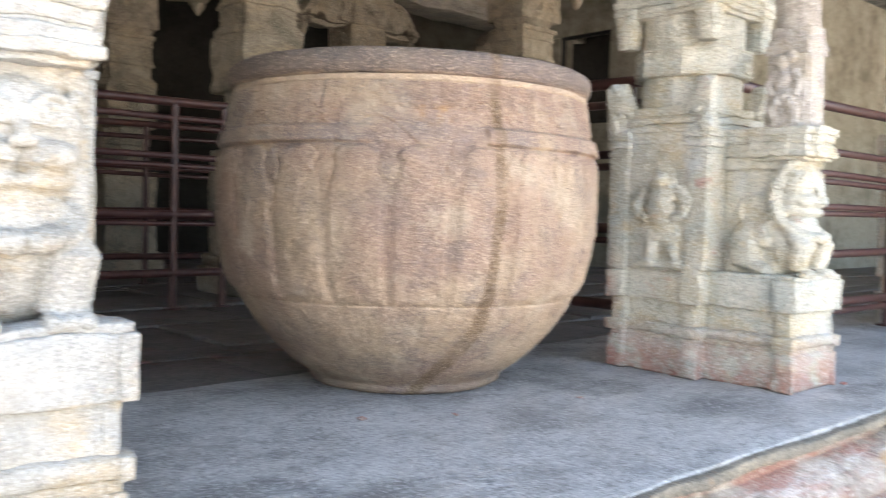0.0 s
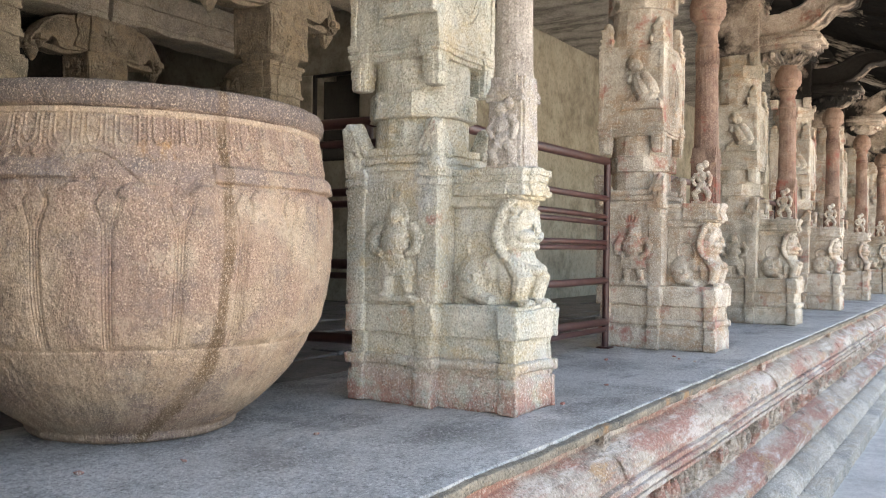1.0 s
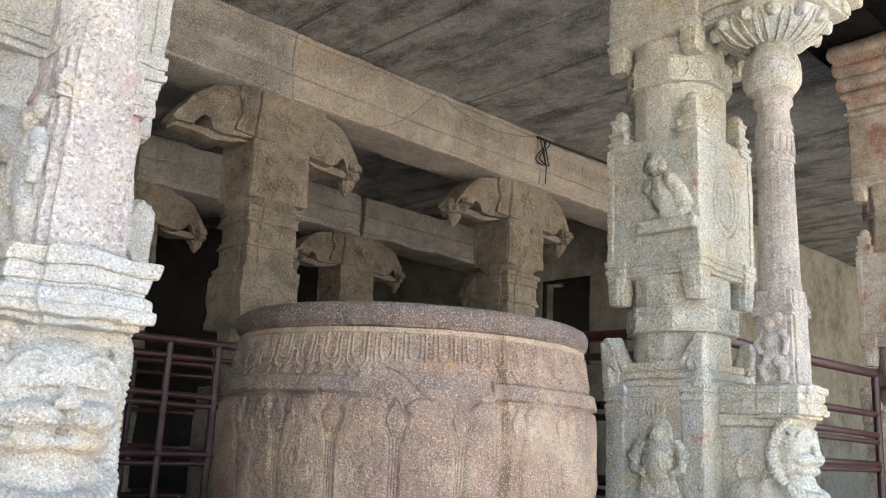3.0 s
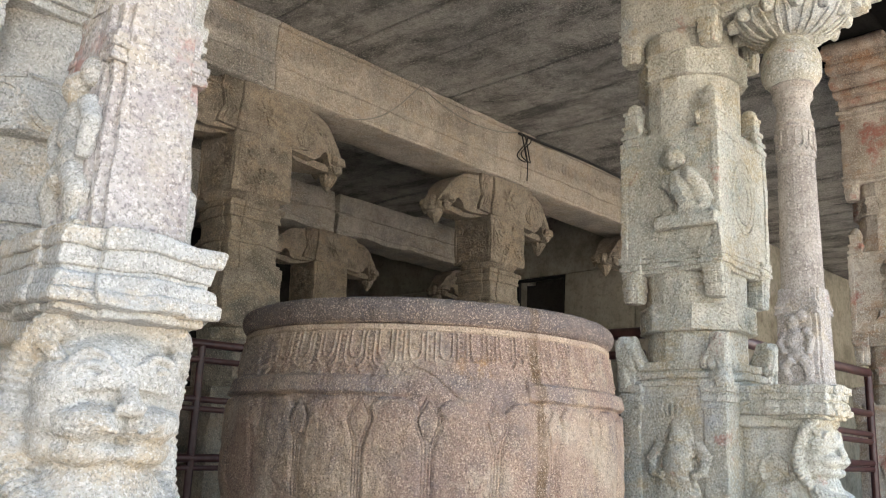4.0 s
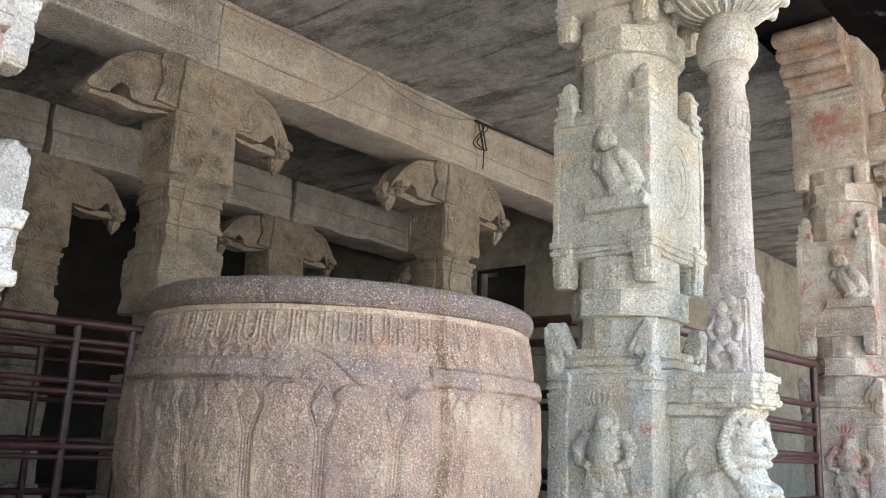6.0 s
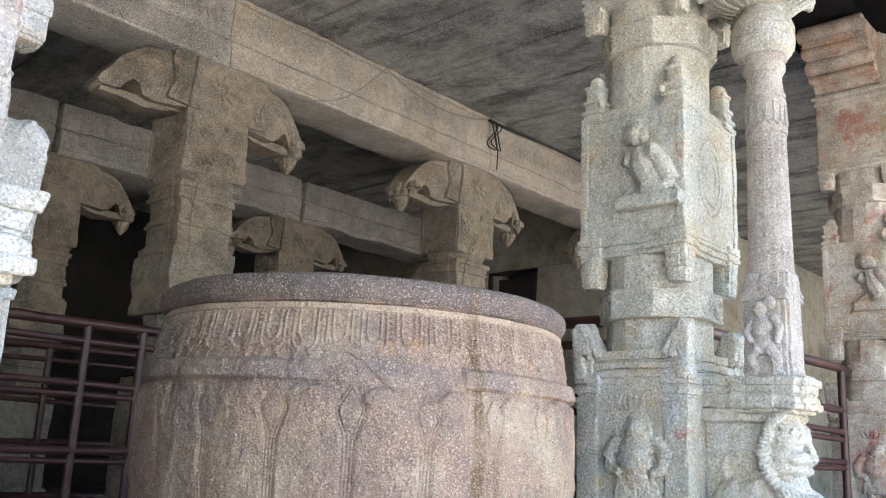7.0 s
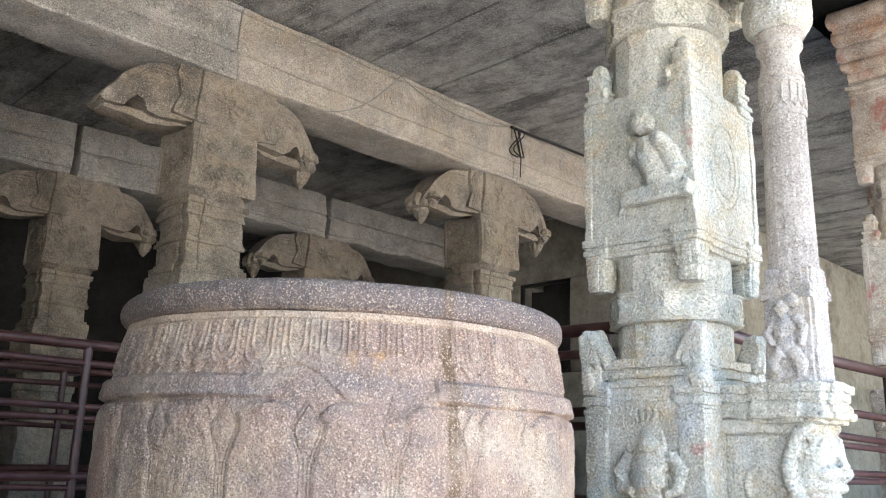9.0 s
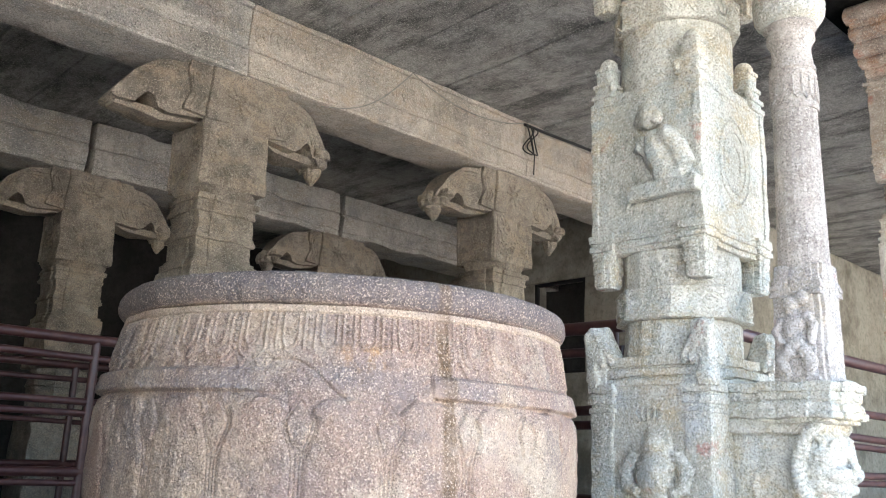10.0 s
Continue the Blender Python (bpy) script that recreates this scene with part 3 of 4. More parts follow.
    # the incised line round the belly
    h -= 0.006 * np.exp(-((Z - 0.372 - 0.002 * np.sin(A * 5)) / 0.0040) ** 2)
    # chisel marks and worn hollows
    h += 0.010 * (big - 0.5) + 0.007 * (chip - 0.5) + 0.004 * (fine - 0.5) + 0.003 * (vnoise(P * 26, 9).reshape(A.shape) - 0.5)
    R = R + h
    # the rolled lip, and the hollow inside
    lip = [(0.725, 1.177), (0.740, 1.177)]
    for t in np.linspace(-66, 150, 26):
        c, s = math.cos(radians(t)), math.sin(radians(t))
        lip.append((0.728 + 0.044 * c, 1.222 + 0.047 * s))
    lip += [(0.675, 1.21), (0.67, 1.0), (0.66, 0.5), (0.5, 0.18), (0.2, 0.12), (0.01, 0.11)]
    LR = np.array([q[0] for q in lip])[:, None] * np.ones((1, n))
    LZ = np.array([q[1] for q in lip])[:, None] * np.ones((1, n))
    LA = np.repeat(ang[None, :], len(lip), 0)
    LP = np.stack([np.cos(LA).ravel() * 5, np.sin(LA).ravel() * 5, LZ.ravel() * 5], 1)
    LR = LR + 0.012 * (vnoise(LP, 11).reshape(LA.shape) - 0.5) + 0.010 * (vnoise(LP * 3, 12).reshape(LA.shape) - 0.5) + 0.003 * (vnoise(LP * 9, 14).reshape(LA.shape) - 0.5)
    LZ = LZ + 0.010 * (vnoise(LP * 0.5, 13).reshape(LA.shape) - 0.5)
    root = thing("stone_vessel", "huge pinkish granite vessel with carved petal bands and a water stain", "vessel", (cx, cy, 0.002))
    for name, (r_, z_, a_), text in (("body", (R, Z, A), ""), ("rim", (LR, LZ, LA), "thick rolled rim, worn dark")):
        V = np.stack([(r_ * np.cos(a_)).ravel(), (r_ * np.sin(a_)).ravel(), z_.ravel()], 1) * np.array([0.972, 0.972, 0.99])
        i, j = np.meshgrid(np.arange(r_.shape[0] - 1), np.arange(n), indexing="ij")
        j2 = (j + 1) % n
        F = np.stack([i * n + j, i * n + j2, (i + 1) * n + j2, (i + 1) * n + j], -1).reshape(-1, 4).tolist()
        if name == "body":
            F.append(list(range(n))[::-1])
        me = bpy.data.meshes.new(name)
        me.from_pydata(V.tolist(), [], F)
        me.materials.append(POT)
        for f in me.polygons:
            f.use_smooth = True
        ob = new(name, me)
        ob.parent = root
        tagged(ob, text)
    return root


vessel(2.355, 2.895)


# ---- carved relief figures, kept as plain worn shapes ----
def dwarf(material):
    g = Geo()
    x = -0.252
    g.ball((x - 0.018, 0.0, 0.885), (0.042, 0.044, 0.052)).tube([(x, 0.05 * math.cos(a), 0.905 + 0.06 * math.sin(a)) for a in np.linspace(-0.5, 3.6, 12)], 0.016, 8)
    g.ball((x + 0.006, 0.0, 0.93), (0.034, 0.05, 0.03)).ball((x - 0.004, 0.05, 0.885), (0.022, 0.016, 0.035)).ball((x - 0.004, -0.05, 0.885), (0.022, 0.016, 0.035))
    g.ball((x, 0.0, 0.80), (0.05, 0.085, 0.055)).ball((x - 0.012, 0.0, 0.745), (0.055, 0.068, 0.06)).ball((x, 0.0, 0.69), (0.045, 0.075, 0.045))
    g.tube([(x - 0.01, 0.072 * math.cos(a), 0.815 - 0.05 * math.sin(a)) for a in np.linspace(0, math.pi, 10)], 0.012, 6)
    for s in (-1, 1):
        g.tube([(x, s * 0.075, 0.835), (x - 0.012, s * 0.12, 0.77), (x - 0.02, s * 0.105, 0.715), (x - 0.03, s * 0.06, 0.70)], [0.034, 0.03, 0.026, 0.022])
        g.tube([(x + 0.005, s * 0.038, 0.62), (x - 0.006, s * 0.05, 0.56), (x, s * 0.05, 0.51)], [0.036, 0.031, 0.025])
        g.ball((x - 0.012, s * 0.06, 0.505), (0.032, 0.036, 0.016))
        g.ball((x - 0.03, s * 0.018, 0.895), (0.01, 0.009, 0.007), (0, 0, 0), 8, 6)
    for k in range(-4, 5):
        g.tube([(x - 0.022 + 0.002 * abs(k), 0.014 * k, 0.70), (x - 0.028 + 0.003 * abs(k), 0.021 * k, 0.60)], [0.014, 0.016], 8)
    g.box(x - 0.03, x + 0.03, -0.14, 0.14, 0.475, 0.505, 0.03, 0.008)
    g.v = [(-0.238 + (q[0] + 0.252) * 1.0, q[1] * 1.1 - 0.03 - 0.10 * max(0, 0.62 - q[2]), q[2] - 0.03 * (q[2] > 0.86)) for q in g.v]
    return fused(g, material, 0.006, 0.004, 1)


def sitter(material):
    """A seated figure in profile, hands at the chin and knees drawn up, on a tilted seat."""
    g = Geo()
    x = -0.254

    def at(u, w, d=0.0):
        return (x - d, 0.226 - 1.45 * u, 2.194 - 1.26 * (w - 0.34) - 0.37 * (u - 0.185))

    g.ball(at(0.180, 0.385, 0.012), (0.036, 0.054, 0.056)).ball(at(0.208, 0.388, 0.022), (0.022, 0.026, 0.034)).ball(at(0.150, 0.395), (0.028, 0.03, 0.045)).ball(at(0.172, 0.345), (0.026, 0.042, 0.026))
    g.ball(at(0.212, 0.505, 0.006), (0.042, 0.075, 0.085)).ball(at(0.245, 0.565, 0.004), (0.044, 0.085, 0.05))
    g.tube([at(0.190, 0.440), at(0.205, 0.500, 0.006), at(0.235, 0.560, 0.004)], [0.040, 0.062, 0.066])
    g.tube([at(0.160, 0.455, 0.004), at(0.150, 0.500, 0.012), at(0.168, 0.520, 0.016), at(0.192, 0.462, 0.024)], [0.028, 0.026, 0.024, 0.022])
    g.tube([at(0.230, 0.425, 0.010), at(0.238, 0.445, 0.018), at(0.262, 0.480, 0.012), at(0.288, 0.545, 0.004)], [0.030, 0.040, 0.044, 0.046])
    g.tube([at(0.196, 0.485, 0.018), at(0.212, 0.540, 0.022), at(0.218, 0.585, 0.016)], [0.026, 0.024, 0.022])
    g.tube([at(0.212, 0.470, 0.02), at(0.236, 0.515, 0.018), at(0.250, 0.495, 0.016)], [0.022, 0.022, 0.020])
    g.tube([at(0.190, 0.555), at(0.155, 0.590), at(0.122, 0.635), at(0.095, 0.700, -0.004)], [0.018, 0.016, 0.015, 0.008])
    g.tube([at(0.300, 0.555), at(0.330, 0.600), at(0.325, 0.685, -0.004)], [0.014, 0.012, 0.008])
    lo, hi = Vector(at(0.135, 0.645)), Vector(at(0.315, 0.595))
    for f in np.linspace(0, 1, 9):
        c = lo.lerp(hi, f)
        g.box(x - 0.045, x + 0.02, c.y - 0.024, c.y + 0.024, c.z - 0.030, c.z + 0.030, 0.02, 0.008)
    return fused(g, material, 0.005, 0.002, 1)


def dancer(material, y, z, s):
    """The small paired figure on the colonette's block."""
    g = Geo()
    x = -0.094
    g.ball((x, y + 0.016, z + 0.262 * s), (0.026, 0.030, 0.034)).ball((x + 0.004, y - 0.022, z + 0.285 * s), (0.022, 0.026, 0.030))
    g.ball((x, y + 0.008, z + 0.195 * s), (0.026, 0.044, 0.04)).ball((x - 0.006, y + 0.018, z + 0.17 * s), (0.02, 0.024, 0.022)).ball((x, y, z + 0.125 * s), (0.026, 0.040, 0.036))
    g.tube([(x, y + 0.045, z + 0.215 * s), (x - 0.004, y + 0.072, z + 0.17 * s), (x - 0.006, y + 0.045, z + 0.125 * s)], [0.018, 0.016, 0.014])
    g.tube([(x, y - 0.035, z + 0.225 * s), (x - 0.004, y - 0.064, z + 0.185 * s), (x - 0.004, y - 0.05, z + 0.12 * s)], [0.020, 0.019, 0.015])
    g.tube([(x, y + 0.02, z + 0.10 * s), (x - 0.006, y + 0.055, z + 0.07 * s), (x, y + 0.032, z + 0.01)], [0.030, 0.025, 0.018])
    g.tube([(x, y - 0.02, z + 0.10 * s), (x - 0.006, y - 0.052, z + 0.06 * s), (x, y - 0.044, z + 0.01)], [0.030, 0.025, 0.018])
    g.box(x - 0.018, x + 0.02, y - 0.08, y + 0.08, z - 0.012, z + 0.012, 0.02, 0.005)
    return fused(g, ROSY, 0.0045, 0.002, 1)


def lion(material):
    """Seated lion that carries the colonette, facing outwards, on a panel of stone."""
    g = Geo()
    g.box(-0.075, 0.075, -0.62, -0.24, 0.46, 0.975, 0.04, 0.02)
    for s in (-1, 1):
        x = s * 0.078
        g.ball((x, -0.365, 0.595), (0.05, 0.088, 0.108)).ball((x, -0.45, 0.64), (0.04, 0.1, 0.06))
        for i in range(9):
            a = radians(40 * i)
            g.ball((x * 1.55, -0.385 + 0.03 * math.cos(a) * (1 - i * 0.06), 0.59 + 0.03 * math.sin(a) * (1 - i * 0.06)), (0.014, 0.011, 0.011), (0, 0, 0), 8, 6)
        g.tube([(s * 0.078, -0.40 + 0.075 * math.cos(a) * (1 - 0.09 * a), 0.745 + 0.075 * math.sin(a) * (1 - 0.09 * a)) for a in np.linspace(-1.2, 3.4, 24)], 0.010, 8)
        g.tube([(s * 0.076, -0.29, 0.60), (s * 0.077, -0.315, 0.65), (s * 0.078, -0.36, 0.675)], [0.014, 0.013, 0.012], 8)
        g.tube([(x, -0.40, 0.51), (x * 1.2, -0.48, 0.49), (x, -0.56, 0.485)], [0.032, 0.03, 0.026])
        # ribbed mane that runs from the ear down the cheek and under the chin
        ctrl = np.array([(0.066, -0.69, 0.948), (0.092, -0.665, 0.935), (0.106, -0.63, 0.885), (0.108, -0.612, 0.81), (0.106, -0.622, 0.735), (0.094, -0.66, 0.675), (0.055, -0.705, 0.642), (0.0, -0.725, 0.63)])
        mt = np.linspace(0, len(ctrl) - 1, 36)
        mane = np.stack([np.interp(mt, np.arange(len(ctrl)), ctrl[:, q]) for q in range(3)], 1)
        mane[1:-1] = (mane[:-2] + 2 * mane[1:-1] + mane[2:]) / 4
        g.tube([(s * q[0], q[1], q[2]) for q in mane], 0.02, 10)
        for q in range(1, 35):
            d = mane[q + 1] - mane[q - 1]
            d = d / np.linalg.norm(d) * 0.0026
            lo, hi = mane[q] - d, mane[q] + d
            g.tube([(s * lo[0], lo[1], lo[2]), (s * hi[0], hi[1], hi[2])], 0.0255, 14)
        # brow: fine arcs over the eye, following the round of the head
        for k in range(3):
            r = 0.017 + 0.0175 * k
            arc = [(0.047 + r * 0.72 * math.cos(a), 0.838 + r * 1.2 * math.sin(a)) for a in np.linspace(0.1, 3.04, 14)]
            g.tube([(s * u, -0.660 - 0.07 * math.sqrt(max(0.05, 1 - (u / 0.11) ** 2 - ((w - 0.85) / 0.115) ** 2)), w) for u, w in arc], 0.0068, 6)
        g.ball((s * 0.046, -0.712, 0.842), (0.014, 0.014, 0.009), (0, 0, 0), 10, 8)
        # rounded upper lip over the slit of the mouth
        g.ball((s * 0.040, -0.697, 0.788), (0.050, 0.056, 0.034))
        g.ball((s * 0.072, -0.665, 0.795), (0.032, 0.05, 0.036))
        g.tube([(s * 0.092, -0.685, 0.805), (s * 0.066, -0.738, 0.80), (s * 0.04, -0.753, 0.785), (s * 0.014, -0.75, 0.775)], 0.006, 6)
        g.ball((s * 0.032, -0.688, 0.742), (0.05, 0.048, 0.024))
        g.ball((s * 0.055, -0.655, 0.752), (0.045, 0.05, 0.036)).ball((s * 0.07, -0.67, 0.84), (0.034, 0.05, 0.05))
        g.tube([(s * 0.082, -0.69, 0.885), (s * 0.1, -0.675, 0.92), (s * 0.092, -0.70, 0.9)], [0.013, 0.013, 0.007])
        g.tube([(x * 0.8, -0.65, 0.68), (x * 0.9, -0.695, 0.60), (x * 0.8, -0.685, 0.50)], [0.044, 0.042, 0.036])
        for k in range(3):
            g.ball((x * (0.5 + 0.3 * k), -0.725, 0.485), (0.014, 0.03, 0.02), (0, 0, 0), 8, 6)
    g.box(-0.098, 0.098, -0.69, -0.24, 0.915, 0.972, 0.04, 0.014)
    g.ball((0, -0.655, 0.852), (0.098, 0.072, 0.098), (0, 0, 0), 24, 16)
    g.box(-0.078, 0.078, -0.66, -0.26, 0.6, 0.965, 0.03, 0.02)
    g.ball((0, -0.67, 0.69), (0.082, 0.055, 0.055))
    g.tube([(0, -0.715, 0.89), (0, -0.733, 0.85), (0, -0.747, 0.82)], [0.009, 0.011, 0.014], 8).ball((0, -0.75, 0.812), (0.022, 0.014, 0.012))
    g.ball((0, -0.615, 0.67), (0.082, 0.07, 0.13)).ball((0, -0.64, 0.59), (0.078, 0.055, 0.09))
    # the body spreads towards the base
    g.ball((0, -0.60, 0.60), (0.10, 0.10, 0.13)).ball((0, -0.57, 0.70), (0.10, 0.08, 0.10))
    for k in range(3):
        g.tube([(0.088 * math.sin(a), -0.628 - 0.07 * math.cos(a) + 0.03 * k, 0.655 - 0.035 * k) for a in np.linspace(-1.5, 1.5, 16)], 0.009, 6)
    y, z = np.array([q[1] for q in g.v]), np.array([q[2] for q in g.v])
    wide = 1.22 + 0.10 * smooth_step(0.69, 0.57, z)
    back = 0.115 * smooth_step(0.56, 0.70, z) * smooth_step(-0.45, -0.58, y) + 0.10 * smooth_step(0.66, 0.56, z) * smooth_step(-0.45, -0.64, y)
    g.v = [(q[0] * k, q[1] + d, q[2]) for q, k, d in zip(g.v, wide, back)]
    return fused(g, material, 0.0042, 0.002, 1)


# ---- outer pillar: carved shaft with a lion-borne colonette ----
def outer_pillar(material, label, x):
    root = thing("pillar", label, "pillar", (x, OUTER, 0), group="outer pillars of the hall")
    W = 0.0035
    ly = -0.502           # axis of the colonette

    # base: courses with broken-out corner strips, carried round under the lion
    def course(name, z0, z1, h, c, r, seed):
        g = Geo().box(-h, h, -h, h, z0, z1, 0.03, r)
        k = h - 0.05
        g.box(-k, k, -0.650 + (0.25 - h), -h + 0.02, z0 + 0.001, z1 - 0.001, 0.03, r)
        for s in (-1, 1):
            for y0, y1 in ((0.150, h + 0.002), (-h - 0.002, -0.150)):
                g.box(s * h - 0.02 - c * (s < 0), s * h + 0.02 + c * (s > 0) - 0.012, y0, y1, z0 + 0.002, z1 - 0.002, 0.03, min(r, 0.008))
            g.box(s * k - 0.03, s * k + 0.03 - 0.022, -0.657 + (0.25 - h), -0.555, z0 + 0.002, z1 - 0.002, 0.03, min(r, 0.008))
        return part(name, g.wear(0.006, 5, 1).wear(0.005, 20, 41), material, root)

    course("base_course", 0.0, 0.158, 0.236, 0.006, 0.016, 1)
    course("base_fillet", 0.152, 0.182, 0.226, 0.006, 0.006, 31)
    course("base_roll", 0.176, 0.230, 0.247, 0.008, 0.024, 2)
    course("base_recess", 0.222, 0.333, 0.222, 0.008, 0.007, 3)
    course("base_band", 0.326, 0.462, 0.246, 0.010, 0.010, 4)
    course("base_ledge", 0.456, 0.480, 0.236, 0.010, 0.006, 34)

    # lower block: a sunk panel between corner strips that carry three fillets
    g = Geo().box(-0.246, 0.246, -0.246, 0.246, 0.47, 1.09, 0.03, 0.006)
    for sx in (-1, 1):
        for sy in (-1, 1):
            g.box(sx * 0.207 - 0.052, sx * 0.207 + 0.052, sy * 0.207 - 0.052, sy * 0.207 + 0.052, 0.475, 0.985, 0.04, 0.007)
            g.box(sx * 0.251 - 0.006, sx * 0.251 + 0.006, sy * 0.251 - 0.006, sy * 0.251 + 0.006, 0.48, 0.98, 0.05, 0.004)
            for w, z0, z1 in ((0.058, 0.982, 1.004), (0.050, 1.002, 1.018), (0.060, 1.016, 1.046), (0.052, 1.044, 1.058), (0.062, 1.056, 1.094)):
                g.box(sx * 0.205 - w, sx * 0.205 + w, sy * 0.205 - w, sy * 0.205 + w, z0, z1, 0.03, 0.005)
    for z0, z1, h in ((1.030, 1.042, 0.250), (1.082, 1.112, 0.254), (1.110, 1.122, 0.240), (1.120, 1.150, 0.250), (1.148, 1.160, 0.238), (1.158, 1.196, 0.246)):
        g.box(-h, h, -h, h, z0, z1, 0.05, 0.005)
    part("lower_block", g.wear(W, 11, 5).wear(0.004, 30, 5), material, root)

    def prism(name, sides, apothem, z0, z1, seed, carve=False):
        rad = apothem / math.cos(math.pi / sides)
        zs = np.linspace(z0, z1, max(3, int((z1 - z0) / 0.03)))
        g = Geo().lathe([(rad * 0.985, z0 - 0.003)] + [(rad, z) for z in zs] + [(rad * 0.985, z1 + 0.003)], n=sides, turn=math.pi / sides)
        if carve:
            # running scrolls between two thin fillets on each side
            mid, half = (z0 + z1) / 2, (z1 - z0) / 2
            for q in range(sides):
                t = 2 * math.pi * q / sides
                n, e = Vector((math.cos(t), math.sin(t), 0)), Vector((-math.sin(t), math.cos(t), 0))
                wide = apothem * math.tan(math.pi / sides)
                for u in (-0.5, 0.5):
                    for r0, turns in ((0.72, 5.2), (0.4, 4.4)):
                        pts = [n * (apothem + 0.001) + e * (wide * u + half * r0 * math.cos(b) * (1 if u > 0 else -1)) + Vector((0, 0, mid + half * r0 * math.sin(b) * (1 if u > 0 else -1))) for b in np.linspace(0.3, turns, 14)]
                        g.tube(pts, 0.0055, 5)
                for v in (-0.92, 0.92):
                    g.tube([n * (apothem + 0.001) + e * wide * f + Vector((0, 0, mid + half * v)) for f in (-0.97, 0, 0.97)], 0.006, 5)
        return part(name, g.wear(0.004, 9, seed).wear(0.002, 30, seed), material, root, smooth=False)

    prism("lower_neck", 16, 0.222, 1.19, 1.34, 7)
    prism("carved_band", 8, 0.243, 1.337, 1.457, 8, True)
    prism("upper_neck", 16, 0.226, 1.455, 1.61, 9)
    prism("high_neck", 16, 0.226, 2.28, 2.57, 16)
    prism("carved_band", 8, 0.246, 2.568, 2.70, 17, True)
    prism("high_neck", 16, 0.226, 2.698, 2.83, 18)

    # hood-shaped leaf at each corner: a ridge on the arris whose two sides curl over on the faces
    hood = [(0.0, 1.075), (0.0, 1.26), (0.006, 1.306), (0.022, 1.320), (0.045, 1.306), (0.072, 1.268), (0.096, 1.222), (0.118, 1.186), (0.116, 1.164), (0.098, 1.158), (0.078, 1.176), (0.062, 1.190), (0.050, 1.170), (0.052, 1.140), (0.070, 1.125), (0.074, 1.100), (0.060, 1.075)]
    for sx in (-1, 1):
        for sy in (-1, 1):
            g = Geo()
            for scale, depth in ((1.0, 0.262), (0.62, 0.276)):
                ring = [(0.258 - u * scale, w) for u, w in hood]
                for along_x in (False, True):
                    n0 = len(g.v)
                    g.extrude(ring, "y", 0, 1, 3)
                    for q in range(n0, len(g.v)):
                        u, f, w = g.v[q]
                        d = 0.185 + f * (depth - 0.185)
                        g.v[q] = (sx * u, sy * d, w) if along_x else (sx * d, sy * u, w)
            g.tube([(sx * 0.262, sy * 0.262, 1.10), (sx * 0.265, sy * 0.265, 1.22), (sx * 0.266, sy * 0.266, 1.285), (sx * 0.25, sy * 0.25, 1.312)], [0.012, 0.013, 0.014, 0.010], 8)
            for q in (0.0, 0.35, 0.7):
                rib = [(0.012 + 0.026 * q, 1.298 - 0.02 * q), (0.036 + 0.012 * q, 1.292 - 0.03 * q), (0.062 + 0.006 * q, 1.258 - 0.03 * q), (0.086, 1.214 - 0.028 * q), (0.104 - 0.01 * q, 1.186 - 0.012 * q)]
                g.tube([(sx * 0.266, sy * (0.258 - u), w) for u, w in rib], 0.0065, 6).tube([(sx * (0.258 - u), sy * 0.266, w) for u, w in rib], 0.0065, 6)
            ob = new("corner_leaf", fused(g, material, 0.0055, 0.003, 1))
            ob.parent = root
            # hanging tassel under each corner of the two upper blocks
            for top in (1.612, 2.83):
                g = Geo()
                for w, z0, z1 in ((0.046, -0.03, 0.0), (0.043, -0.045, -0.026), (0.045, -0.080, -0.042), (0.041, -0.130, -0.076), (0.037, -0.138, -0.124)):
                    g.box(sx * 0.208 - w, sx * 0.208 + w, sy * 0.208 - w, sy * 0.208 + w, top + z0, top + z1, 0.02, 0.006)
                    g.box(sx * 0.208 - w - 0.005, sx * 0.208 + w + 0.005, sy * 0.208 - w * 0.45, sy * 0.208 + w * 0.45, top + z0, top + z1, 0.02, 0.005)
                    g.box(sx * 0.208 - w * 0.45, sx * 0.208 + w * 0.45, sy * 0.208 - w - 0.005, sy * 0.208 + w + 0.005, top + z0, top + z1, 0.02, 0.005)
                part("corner_drop", g.wear(W, 11, 10), material, root)
            # small turret with a bulb over each corner of the block
            g = Geo()
            for w, z0, z1 in ((0.056, 2.245, 2.268), (0.046, 2.264, 2.292), (0.054, 2.288, 2.310), (0.042, 2.306, 2.345), (0.049, 2.340, 2.360), (0.036, 2.356, 2.425), (0.041, 2.415, 2.435)):
                g.box(sx * 0.204 - w, sx * 0.204 + w, sy * 0.204 - w, sy * 0.204 + w, z0, z1, 0.02, 0.005)
            g.ball((sx * 0.202, sy * 0.202, 2.445), (0.038, 0.038, 0.042)).ball((sx * 0.242, sy * 0.150, 2.33), (0.018, 0.016, 0.03)).ball((sx * 0.150, sy * 0.242, 2.33), (0.016, 0.018, 0.03))
            part("corner_turret", g.wear(W, 11, 11), material, root)
    # upper block with a flat arris strip, fillets below and above
    g = Geo().box(-0.250, 0.250, -0.250, 0.250, 1.66, 2.26, 0.03, 0.006)
    for sx in (-1, 1):
        for sy in (-1, 1):
            g.box(sx * 0.238 - 0.018, sx * 0.238 + 0.018, sy * 0.238 - 0.018, sy * 0.238 + 0.018, 1.665, 2.255, 0.05, 0.004)
            for w, z0, z1 in ((0.052, 1.605, 1.628), (0.060, 1.626, 1.650), (0.054, 1.648, 1.664), (0.060, 1.662, 1.694)):
                g.box(sx * 0.204 - w, sx * 0.204 + w, sy * 0.204 - w, sy * 0.204 + w, z0, z1, 0.03, 0.005)
